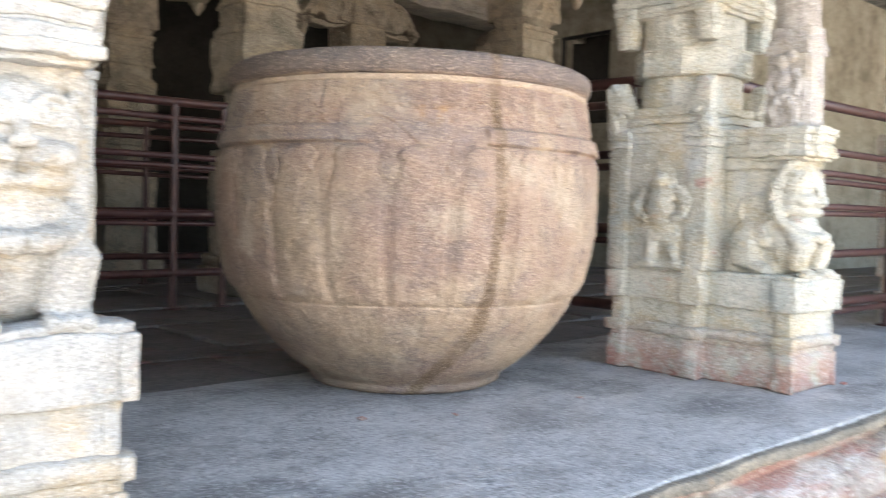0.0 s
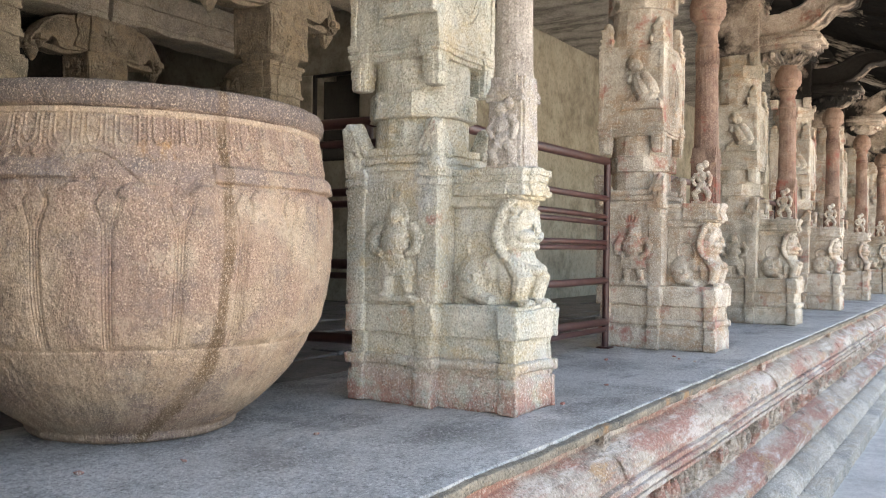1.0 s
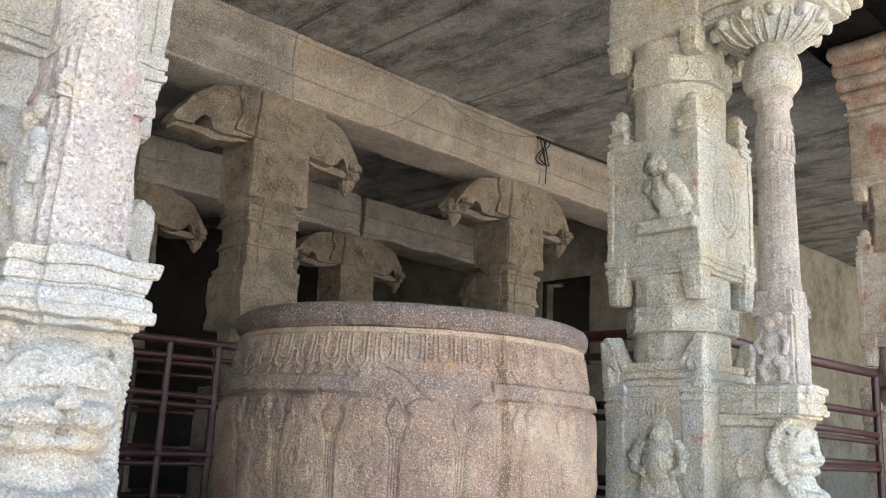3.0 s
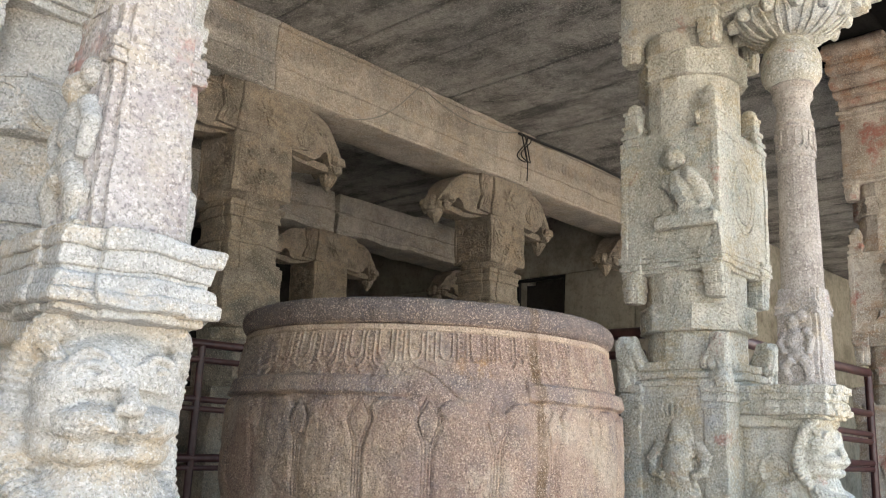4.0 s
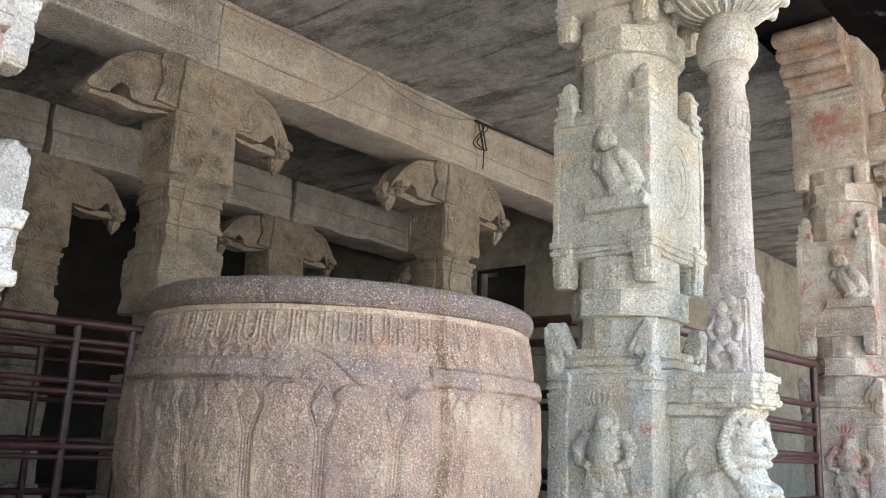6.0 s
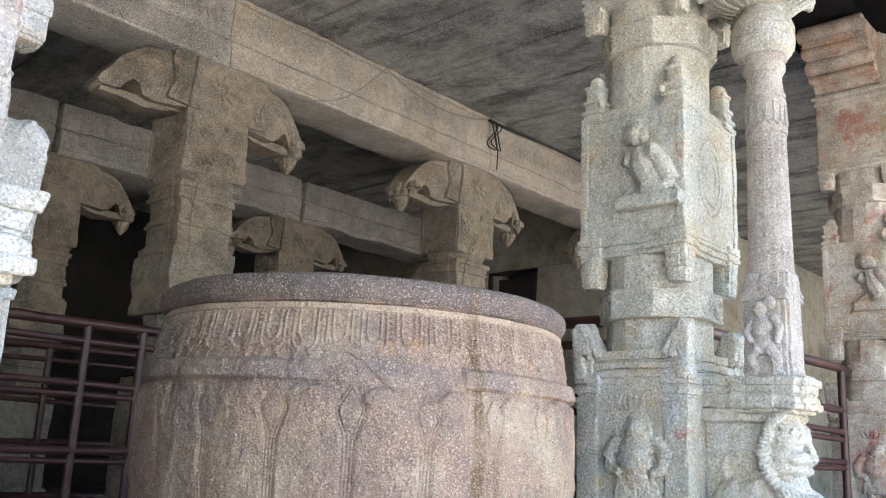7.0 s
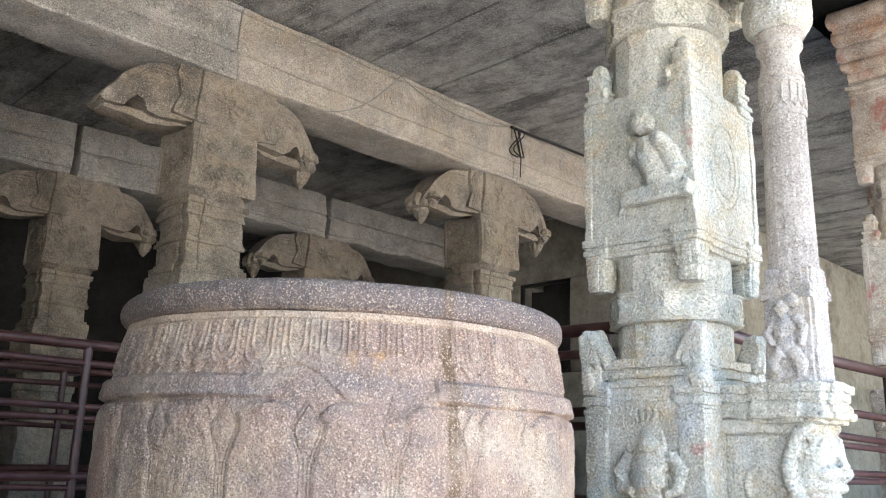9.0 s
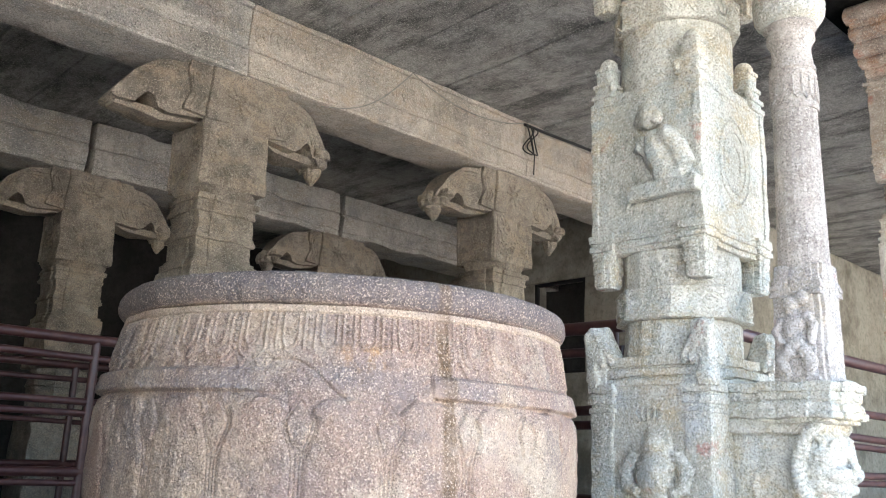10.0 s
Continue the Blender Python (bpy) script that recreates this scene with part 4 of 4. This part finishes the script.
    for z0, z1, h in ((1.605, 1.626, 0.240), (1.624, 1.644, 0.252), (1.642, 1.656, 0.246), (1.654, 1.672, 0.254), (1.676, 1.690, 0.254), (2.235, 2.248, 0.254), (2.256, 2.272, 0.246), (2.270, 2.290, 0.238)):
        g.box(-h, h, -h, h, z0, z1, 0.04, 0.004)
    part("upper_block", g.wear(W, 11, 14).wear(0.004, 34, 14), material, root)
    g = Geo().box(-0.254, 0.254, -0.254, 0.254, 2.815, 3.82, 0.05, 0.012)
    for z0, z1, h in ((2.82, 2.845, 0.262), (2.86, 2.88, 0.262), (3.33, 3.355, 0.262), (3.37, 3.40, 0.27)):
        g.box(-h, h, -h, h, z0, z1, 0.05, 0.006)
    part("top_block", g.wear(0.007, 11, 19), material, root)

    # ledge of the colonette: a neck from the shaft, then a wider moulded slab with broken-out corners
    g = Geo()
    for z0, z1, h, f in ((0.955, 0.972, 0.128, 0.020), (0.968, 0.996, 0.150, 0.0), (0.990, 1.022, 0.144, 0.006), (1.018, 1.034, 0.132, 0.016), (1.030, 1.062, 0.137, 0.010), (1.060, 1.092, 0.144, 0.004)):
        g.box(-h, h, -0.635 + f, -0.375, z0, z1, 0.025, 0.007)
        g.box(-h + 0.03, h - 0.03, -0.40, -0.22, z0, z1, 0.03, 0.005)
        g.box(-h * 0.55, h * 0.55, -0.647 + f, -0.4, z0, z1, 0.03, 0.006).box(-h - 0.008, h + 0.008, -0.56, -0.45, z0, z1, 0.03, 0.006)
    part("ledge", g.wear(0.006, 8, 20).wear(0.005, 24, 20), material, root)
    g = Geo()
    for k in range(11):
        z0, z1 = 1.088 + 0.038 * k, 1.130 + 0.038 * k
        f = 1 - 0.010 * k
        g.box(-0.098 * f, 0.098 * f, ly - 0.066 * f, ly + 0.066 * f, z0, z1, 0.03, 0.003).box(-0.066 * f, 0.066 * f, ly - 0.098 * f, ly + 0.098 * f, z0, z1, 0.03, 0.003).box(-0.086 * f, 0.086 * f, ly - 0.086 * f, ly + 0.086 * f, z0, z1, 0.03, 0.003)
    for sx in (-1, 1):
        for sy in (-1, 1):
            for w, z0, z1 in ((0.018, 1.395, 1.408), (0.015, 1.405, 1.42), (0.019, 1.418, 1.434), (0.014, 1.43, 1.452)):
                g.box(sx * 0.074 - w, sx * 0.074 + w, ly + sy * 0.074 - w, ly + sy * 0.074 + w, z0, z1, 0.03, 0.003)
        g.box(sx * 0.078 - 0.012, sx * 0.078 + 0.012, ly - 0.022, ly + 0.022, 1.36, 1.50, 0.03, 0.006)
    g.box(-0.024, 0.024, ly - 0.092, ly + 0.092, 1.36, 1.50, 0.03, 0.006)
    part("colonette_block", g.wear(0.003, 14, 21).wear(0.003, 34, 21), ROSY, root)
    prof = [(0.091, 1.50), (0.089, 1.56), (0.087, 1.70), (0.084, 1.85), (0.082, 2.0), (0.080, 2.105), (0.080, 2.11)]
    part("colonette_shaft", Geo().lathe(prof, 0, ly, 16, turn=math.pi / 16), MAUVE, root, smooth=False)
    prof = [(0.083, 2.105), (0.085, 2.11), (0.085, 2.125), (0.081, 2.13), (0.081, 2.235), (0.086, 2.24), (0.086, 2.252), (0.079, 2.258), (0.079, 2.268), (0.084, 2.272), (0.084, 2.285), (0.078, 2.292), (0.072, 2.345), (0.073, 2.375), (0.084, 2.395), (0.088, 2.40), (0.088, 2.418), (0.080, 2.424), (0.080, 2.436), (0.094, 2.445), (0.098, 2.452), (0.094, 2.462)]
    g = Geo().lathe(prof, 0, ly, 64)
    for k in range(16):
        a = 2 * math.pi * k / 16
        g.tube([(0.083 * math.cos(a), ly + 0.083 * math.sin(a), 2.232), (0.084 * math.cos(a), ly + 0.084 * math.sin(a), 2.16), (0.083 * math.cos(a + 0.19), ly + 0.083 * math.sin(a + 0.19), 2.138), (0.084 * math.cos(a + 0.38), ly + 0.084 * math.sin(a + 0.38), 2.16)], 0.004, 5)
    part("colonette_neck", g.wear(0.002, 16, 23), MAUVE, root)
    prof = [(0.085, 2.455), (0.118, 2.478), (0.131, 2.505), (0.134, 2.53), (0.129, 2.535), (0.129, 2.543), (0.135, 2.548), (0.134, 2.585), (0.122, 2.625), (0.100, 2.655), (0.085, 2.675), (0.085, 2.69)]
    part("colonette_cushion", Geo().lathe(prof, 0, ly, 64, 16, 0.03).wear(0.003, 16, 24), material, root)
    # lotus capital: a spreading bell whose petals hang as rounded drops along the edge
    prof = [(0.085, 2.685), (0.125, 2.692), (0.175, 2.715), (0.222, 2.755), (0.25, 2.795), (0.25, 2.815), (0.22, 2.83), (0.1, 2.835)]
    g = Geo().lathe(prof, 0, ly, 96)
    rr, zz = [q[0] for q in prof[:5]], [q[1] for q in prof[:5]]
    for k in range(12):
        for wide, low in ((0.235, 0.12), (0.15, 0.34)):
            pts = []
            for u in np.linspace(-1, 1, 15):
                h = low + (1 - low) * (1 - abs(u) ** 2.2)
                a = (k + 0.5) * math.pi / 6 + wide * u * (0.5 + 0.5 * h)
                r = np.interp(h * 4, range(5), rr) + 0.004
                pts.append((r * math.cos(a), ly + r * math.sin(a), np.interp(h * 4, range(5), zz) - 0.004))
            g.tube(pts, 0.006, 6)
        a = k * math.pi / 6
        g.ball((0.242 * math.cos(a), ly + 0.242 * math.sin(a), 2.782), (0.036, 0.036, 0.034)).ball((0.258 * math.cos(a), ly + 0.258 * math.sin(a), 2.765), (0.018, 0.018, 0.024))
    part("lotus_capital", g.wear(0.004, 12, 25), material, root)
    g = Geo().box(-0.2, 0.2, -0.80, -0.24, 2.82, 2.885, 0.04, 0.012).box(-0.235, 0.235, -0.86, -0.24, 2.88, 2.94, 0.04, 0.014).box(-0.21, 0.21, -0.83, -0.24, 2.935, 2.985, 0.04, 0.014)
    for i in range(-1, 2):
        g.box(-0.215, 0.215, -0.52 + 0.19 * i - 0.05, -0.52 + 0.19 * i + 0.05, 2.828, 2.88, 0.04, 0.008).box(0.14 * i - 0.045, 0.14 * i + 0.045, -0.815, -0.7, 2.828, 2.88, 0.04, 0.008)
    part("capital_slab", g.wear(0.008, 12, 26), material, root)
    # corbel that curls out and up to the eave: an S-shaped rolled arm with edge ribs
    out = [(-0.24, 2.98), (-0.50, 2.98), (-0.62, 2.995), (-0.74, 3.04), (-0.84, 3.11), (-0.92, 3.20), (-0.99, 3.225), (-1.07, 3.22), (-1.14, 3.25), (-1.16, 3.31), (-1.10, 3.36), (-0.98, 3.39), (-0.8, 3.36), (-0.62, 3.27), (-0.45, 3.22), (-0.24, 3.22)]
    g = Geo().extrude([(y, z) for y, z in out], "x", -0.13, 0.13, 4)
    for s in (-1, 1):
        g.tube([(s * 0.13, y, z + 0.01) for y, z in out[1:10]], 0.022, 8).tube([(s * 0.13, y, z - 0.01) for y, z in out[10:15]], 0.020, 8)
    part("corbel", g.wear(0.012, 9, 27), material, root, "curling stone corbel under the eave")
    for s in (-1, 1):
        g = Geo().extrude([(s * u, w) for u, w in ((0.2, 3.81), (0.62, 3.81), (0.66, 3.76), (0.62, 3.66), (0.55, 3.58), (0.48, 3.52), (0.40, 3.46), (0.30, 3.42), (0.2, 3.40))], "y", -0.2, 0.2, 5)
        for u, w, r in ((0.62, 3.73, 0.06), (0.56, 3.62, 0.05), (0.49, 3.545, 0.05), (0.41, 3.48, 0.045), (0.32, 3.435, 0.04)):
            g.tube([(s * u, -0.215, w), (s * u, 0.215, w)], r, 14)
            for e in (-1, 1):
                g.tube([(s * u, e * 0.205, w), (s * u, e * 0.228, w)], [r * 0.6, r * 0.45], 12)
        part("bracket_arm", g.wear(0.012, 10, 30 + s), material, root)
    # reliefs
    for name, me in (("carved_lion", lion(material)), ("carved_dwarf", dwarf(material)), ("carved_sitter", sitter(material)), ("carved_dancer", dancer(material, ly, 1.098, 1.0))):
        ob = new(name, me)
        ob.parent = root
    g = Geo()
    for r in (0.045, 0.085, 0.115):
        g.tube([(r * math.cos(a), -0.250, 1.97 + 1.5 * r * math.sin(a)) for a in np.linspace(0, 2 * math.pi, 28)], 0.006, 6)
    part("worn_medallion", g.wear(0.004, 14, 3), material, root)
    # foliage scratched low on the face over the standing figure
    g = Geo()
    for k in range(-2, 3):
        g.tube([(-0.247, 0.02 * k, 0.955), (-0.249, 0.03 * k, 0.985), (-0.247, 0.022 * k, 1.015 - 0.006 * abs(k))], [0.007, 0.008, 0.004], 6)
    part("carved_spray", g.wear(0.002, 30, 4), material, root)
    return root


def repaint(root, material, sooty=False):
    for ob in root.children_recursive:
        ob.material_slots[0].link = "OBJECT"
        kind = ob.name.split(".")[0]
        mat = material
        if kind in ("colonette_shaft", "colonette_neck", "colonette_block", "colonette_cushion"):
            mat = RUST if material in (RED, WARM) else ROSY if kind != "colonette_cushion" else material
        elif material in (RED, WARM) and kind in ("corbel", "bracket_arm", "capital_slab", "top_block", "lotus_capital"):
            mat = SOOTED if sooty else RUSTY if kind in ("corbel", "bracket_arm") else material
        ob.material_slots[0].material = mat


pale = outer_pillar(PALE, "pale granite pillar carved with a lion and seated figure", FIRST + SPAN)
for k, (mat, text) in {0: (WHITE, "whitish granite pillar carved with a lion under a colonette"), 2: (RED, "granite pillar with red and white paint remains, carved lion"),
                       3: (WARM, "weathered warm-toned granite pillar with a carved lion"), 4: (RED, "distant carved granite pillar with red paint remains"),
                       5: (RED, "distant carved granite pillar stained reddish"), 6: (WARM, "distant carved granite pillar along the aisle"),
                       7: (RED, "distant carved granite pillar along the aisle"), 8: (WARM, "distant carved granite pillar along the aisle")}.items():
    c = copy_thing(pale, pose(FIRST + SPAN * k - (0.09 if k == 0 else 0), OUTER - (0.04 if k > 1 else 0), 0))
    repaint(c, mat, k > 2)
    tagged(c, text)

# eave over the outer row, with ribs below
eave = thing("eave", "soot-blackened stone eave with curved ribs", "eave", kind="structure")
SHAPE = [(2.06, 3.79), (1.2, 3.43), (0.75, 3.28), (0.5, 3.15), (0.47, 3.22), (0.72, 3.38), (1.2, 3.57), (2.06, 3.98)]
for k in range(-2, 10):
    a = FIRST + SPAN * k
    part("eave_slab", Geo().extrude(SHAPE, "x", a + 0.005, a + SPAN - 0.005, 20).wear(0.012, 4, k + 20), EAVE, eave)
for k in range(24):
    a = FIRST + 4.0 + 0.75 * k
    part("rib", Geo().extrude([(y, z - 0.045) for y, z in SHAPE[1:4]] + [(y, z + 0.02) for y, z in SHAPE[3:0:-1]], "x", a - 0.04, a + 0.04, 1).wear(0.008, 9, k), EAVE, eave)


# ---- inner columns with bracket capitals ----
def volute(sx, bud=True):
    """One arm of the bracket: a heavy carved scroll over a slit, with a lotus bud hanging from its nose."""
    g = Geo()
    hump = [(0.22, 0.405), (0.40, 0.405), (0.44, 0.375), (0.52, 0.370), (0.62, 0.345), (0.71, 0.295), (0.78, 0.225), (0.835, 0.135), (0.90, 0.065), (0.925, 0.01), (0.89, -0.02),
            (0.76, -0.02), (0.745, 0.02), (0.72, 0.06), (0.685, 0.085), (0.65, 0.078), (0.63, 0.045), (0.61, 0.0), (0.54, -0.03), (0.22, -0.01)]
    bar = [(0.22, 0.03), (0.50, 0.01), (0.76, 0.005), (0.88, 0.0), (0.88, -0.045), (0.72, -0.06), (0.56, -0.07), (0.42, -0.06), (0.34, -0.03), (0.22, -0.02)]
    g.extrude([(sx * u, 3.165 + w) for u, w in hump], "y", -0.205, 0.205, 5)
    g.extrude([(sx * u, 3.165 + w) for u, w in bar], "y", -0.12, 0.12, 5)
    # thick leaf beside the core, folded like an S
    g.extrude([(sx * u, 3.165 + w) for u, w in ((0.24, 0.40), (0.41, 0.40), (0.43, 0.33), (0.40, 0.25), (0.39, 0.17), (0.43, 0.09), (0.44, 0.02), (0.24, -0.01))], "y", -0.24, 0.24, 5)
    for s in (-1, 1):
        # concentric grooves of the scroll on both faces
        for k in range(4):
            q = 1 - 0.17 * k
            pts = [(0.655 + (u - 0.655) * q, 0.12 + (w - 0.12) * q) for u, w in ((0.47, 0.32), (0.55, 0.33), (0.63, 0.305), (0.70, 0.25), (0.755, 0.18), (0.80, 0.09), (0.85, 0.03))]
            g.tube([(sx * u, s * 0.207, 3.165 + w) for u, w in pts], 0.011, 6)
        for k in range(3):
            o = 0.032 * k
            pts = [(0.29 + o, 0.385), (0.345 + o * 0.8, 0.31), (0.32 + o, 0.22), (0.30 + o, 0.14), (0.33 + o, 0.07), (0.35 + o * 0.7, 0.02)]
            g.tube([(sx * u, s * 0.242, 3.165 + w) for u, w in pts], 0.010, 6)
    g.v = [(q[0], q[1] * (1 - 0.42 * min(1, max(0, (abs(q[0]) - 0.5) / 0.4))), q[2] + 0.02 * max(0, abs(q[1]) - 0.1)) for q in g.v]
    if bud:
        prof = [(0.010, 2.955), (0.032, 2.985), (0.060, 3.03), (0.078, 3.075), (0.066, 3.10), (0.112, 3.112), (0.132, 3.14), (0.125, 3.18), (0.095, 3.24)]
        g.lathe(prof, sx * 0.85, 0.0, 24, 8, 0.14)
        for s in (-1, 1):
            g.lathe([(q[0] * 0.6, 3.22 + (q[1] - 3.22) * 0.5) for q in prof], sx * 0.83, s * 0.15, 16, 8, 0.14)
    return g


def inner_column(x, y, label):
    root = thing("column", label, "column", (x, y, 0), group="inner columns of the hall")
    W = 0.014
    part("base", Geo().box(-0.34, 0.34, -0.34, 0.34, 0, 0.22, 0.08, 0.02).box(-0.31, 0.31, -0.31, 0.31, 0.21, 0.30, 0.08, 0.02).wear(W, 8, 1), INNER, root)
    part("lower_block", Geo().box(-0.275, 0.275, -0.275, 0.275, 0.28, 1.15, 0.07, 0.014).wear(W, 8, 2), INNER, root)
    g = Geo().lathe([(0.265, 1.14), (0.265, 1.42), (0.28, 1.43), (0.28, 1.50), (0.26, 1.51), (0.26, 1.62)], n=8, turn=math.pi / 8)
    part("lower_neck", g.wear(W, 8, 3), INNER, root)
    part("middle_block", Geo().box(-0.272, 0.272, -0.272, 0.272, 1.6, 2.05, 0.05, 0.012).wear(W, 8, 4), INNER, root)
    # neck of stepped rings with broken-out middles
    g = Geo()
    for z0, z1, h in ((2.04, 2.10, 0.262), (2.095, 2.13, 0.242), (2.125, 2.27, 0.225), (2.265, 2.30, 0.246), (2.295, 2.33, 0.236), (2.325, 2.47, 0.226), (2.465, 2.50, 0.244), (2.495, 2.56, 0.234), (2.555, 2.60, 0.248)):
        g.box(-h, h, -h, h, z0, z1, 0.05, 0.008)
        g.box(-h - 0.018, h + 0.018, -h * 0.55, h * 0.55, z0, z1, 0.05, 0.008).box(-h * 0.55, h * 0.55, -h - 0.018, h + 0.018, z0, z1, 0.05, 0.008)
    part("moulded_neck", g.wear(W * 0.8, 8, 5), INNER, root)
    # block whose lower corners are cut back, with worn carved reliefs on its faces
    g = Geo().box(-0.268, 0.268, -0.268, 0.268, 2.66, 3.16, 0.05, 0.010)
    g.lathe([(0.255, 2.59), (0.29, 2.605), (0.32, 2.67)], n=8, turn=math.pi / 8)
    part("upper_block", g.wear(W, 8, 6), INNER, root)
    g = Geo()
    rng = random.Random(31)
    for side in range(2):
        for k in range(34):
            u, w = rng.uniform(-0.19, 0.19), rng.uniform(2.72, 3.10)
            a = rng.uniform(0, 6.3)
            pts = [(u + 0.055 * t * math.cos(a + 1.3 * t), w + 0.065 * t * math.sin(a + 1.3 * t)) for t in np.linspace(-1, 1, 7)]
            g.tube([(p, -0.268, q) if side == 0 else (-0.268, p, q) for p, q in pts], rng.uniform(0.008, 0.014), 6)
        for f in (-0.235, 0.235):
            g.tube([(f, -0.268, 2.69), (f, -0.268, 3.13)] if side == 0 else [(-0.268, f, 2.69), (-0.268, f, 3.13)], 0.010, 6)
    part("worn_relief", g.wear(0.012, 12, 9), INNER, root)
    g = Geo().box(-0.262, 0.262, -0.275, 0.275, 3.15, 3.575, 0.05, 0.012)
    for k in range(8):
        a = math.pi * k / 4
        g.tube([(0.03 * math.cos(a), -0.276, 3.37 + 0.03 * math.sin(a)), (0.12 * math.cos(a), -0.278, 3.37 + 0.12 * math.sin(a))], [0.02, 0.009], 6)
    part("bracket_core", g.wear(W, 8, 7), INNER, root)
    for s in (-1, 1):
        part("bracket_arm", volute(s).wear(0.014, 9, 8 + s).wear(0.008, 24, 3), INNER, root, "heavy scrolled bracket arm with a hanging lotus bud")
    return root


first_col = inner_column(INNER_X, SECOND, "brown stone column with scrolled bracket capital")
for k in (-1, 1, 2, 3):
    copy_thing(first_col, pose(INNER_X + INNER_STEP * k, SECOND, 0))
for k in (-1, 0, 1, 2):
    c = copy_thing(first_col, pose(INNER_X + 0.1 + INNER_STEP * k, THIRD, -0.11))
    tagged(c, "dim stone column with bracket capital in the inner row")
# one arm of this column has lost its bud
broken = next(ob for ob in first_col.children if ob.name.startswith("bracket_arm") and min(v.co.x for v in ob.data.vertices) < -0.5)
broken.data = volute(-1, False).wear(0.016, 9, 7).wear(0.008, 24, 3).mesh("bracket_arm", INNER)
tagged(broken, "scrolled bracket arm whose bud has broken off")


# ---- maroon pipe railings ----
def railing(name, axis, fixed, a0, a1, heights, posts, label, turned=0.0):
    root = thing(name, label, "railing", group="railings of the hall")

    def put(t, z, off=0.0):
        return (t, fixed + off, z) if axis == "x" else (fixed + off, t, z)

    for z, r in heights:
        n = max(2, int(abs(a1 - a0) / 0.5))
        pts = [put(t, z + 0.006 * math.sin(t * 2.3 + z * 9)) for t in np.linspace(a0, a1, n)]
        part("rail", Geo().tube(pts, r, 12), MAROON, root)
    for t in posts:
        part("post", Geo().tube([put(t, 0.0), put(t, heights[0][0] - 0.01)], 0.026, 12), MAROON, root)
        part("foot_plate", Geo().box(*(put(t, 0)[0] - 0.05, put(t, 0)[0] + 0.05, put(t, 0)[1] - 0.05, put(t, 0)[1] + 0.05), 0.0, 0.012, 0.1, 0.004), MAROON, root)
    return root


RAILS = ((1.385, 0.03), (1.28, 0.022), (1.02, 0.022), (0.955, 0.02), (0.64, 0.028), (0.58, 0.018), (0.24, 0.028))
railing("railing", "x", 5.55, -2.5, 3.55, RAILS, (-2.4, -0.6, 0.9, 2.52, 2.88, 3.55), "maroon painted pipe railing inside the hall")
railing("railing", "x", 7.4, -2.5, 8.0, RAILS, (-2.4, -0.6, 1.3, 3.1, 4.9, 6.7), "maroon pipe railing in the dim inner aisle")
railing("railing", "y", 3.66, 2.66, 5.5, RAILS, (2.72, 4.1), "maroon pipe railing running into the hall")
SIDE = ((1.40, 0.03), (1.13, 0.022), (0.99, 0.02), (0.94, 0.018), (0.79, 0.02), (0.75, 0.018), (0.51, 0.026), (0.20, 0.028), (0.14, 0.02))
for k in range(1, 6):
    a = FIRST + SPAN * k
    railing("railing", "x", 2.42, a + 0.26, a + SPAN - 0.36, SIDE, (a + SPAN - 0.36,), "maroon painted pipe railing between two pillars")

# ---- window of the closed room, wiring ----
win = thing("window_1", "dark unglazed window with a thin frame", "window", (ROOMX, 7.31, 1.95), kind="structure")
for name, b in (("jamb", (0.02, 0.08, 0.0, 0.04, 0, 1.24)), ("jamb", (0.02, 0.08, 0.82, 0.86, 0, 1.24)), ("head", (0.02, 0.08, 0.04, 0.82, 1.2, 1.24)), ("sill", (-0.02, 0.08, 0.04, 0.82, 0.0, 0.04))):
    part(name, Geo().box(*b, 0.2, 0.004), CABLE, win)

cable = part("cable", Geo().tube([(x, 5.955 + 0.01 * math.sin(x * 3), 4.135 + 0.012 * math.sin(x * 1.7)) for x in np.linspace(6.68, 30, 60)], 0.016, 8), CABLE)
tagged(cable, "black cable fixed along the top of the beam", "cable")
loop = [(6.70 + 0.07 * math.sin(t * 2.0) + 0.01 * t, 5.94 + 0.02 * math.cos(t * 3), 4.13 - 0.30 * (0.5 - 0.5 * math.cos(t)) * (1 + 0.1 * math.sin(t * 0.7))) for t in np.linspace(0, 4 * math.pi, 70)]
loop += [(6.76, 5.94, 4.0), (6.80, 5.93, 3.8), (6.78, 5.92, 3.6)]
tagged(part("cable_loop", Geo().tube(loop, 0.007, 6), CABLE), "black wire hanging in loose loops from the beam", "cable")
pts = [(5.16 + 1.5 * t, 5.955, 4.15 - 0.14 * math.sin(math.pi * t) ** 0.8 - 0.02 * t) for t in np.linspace(0, 1, 20)]
tagged(part("wire", Geo().tube(pts, 0.006, 6), WIRE), "thin pale wire sagging along the beam", "wire")
pts = [(5.16 - 0.15 * t - 0.8 * t * t, 5.95, 4.15 - 0.62 * t + 0.05 * math.sin(6 * t)) for t in np.linspace(0, 1, 20)]
tagged(part("wire", Geo().tube(pts, 0.006, 6), WIRE), "thin pale wire hanging down the beam face", "wire")

# small pale chips on the platform floor
rng = random.Random(9)
for k in range(14):
    x, y, s = rng.uniform(1.2, 6.5), rng.uniform(1.6, 4.2), rng.uniform(0.008, 0.018)
    ob = part("stone_chip", Geo().box(x - s, x + s, y - s * 0.7, y + s * 0.7, 0.004, 0.004 + s * 0.7, 0.02, s * 0.3, None).wear(0.004, 60, k), PALE)
    tagged(ob, "small pale stone chip lying on the floor", "stone chip", "chips on the floor")
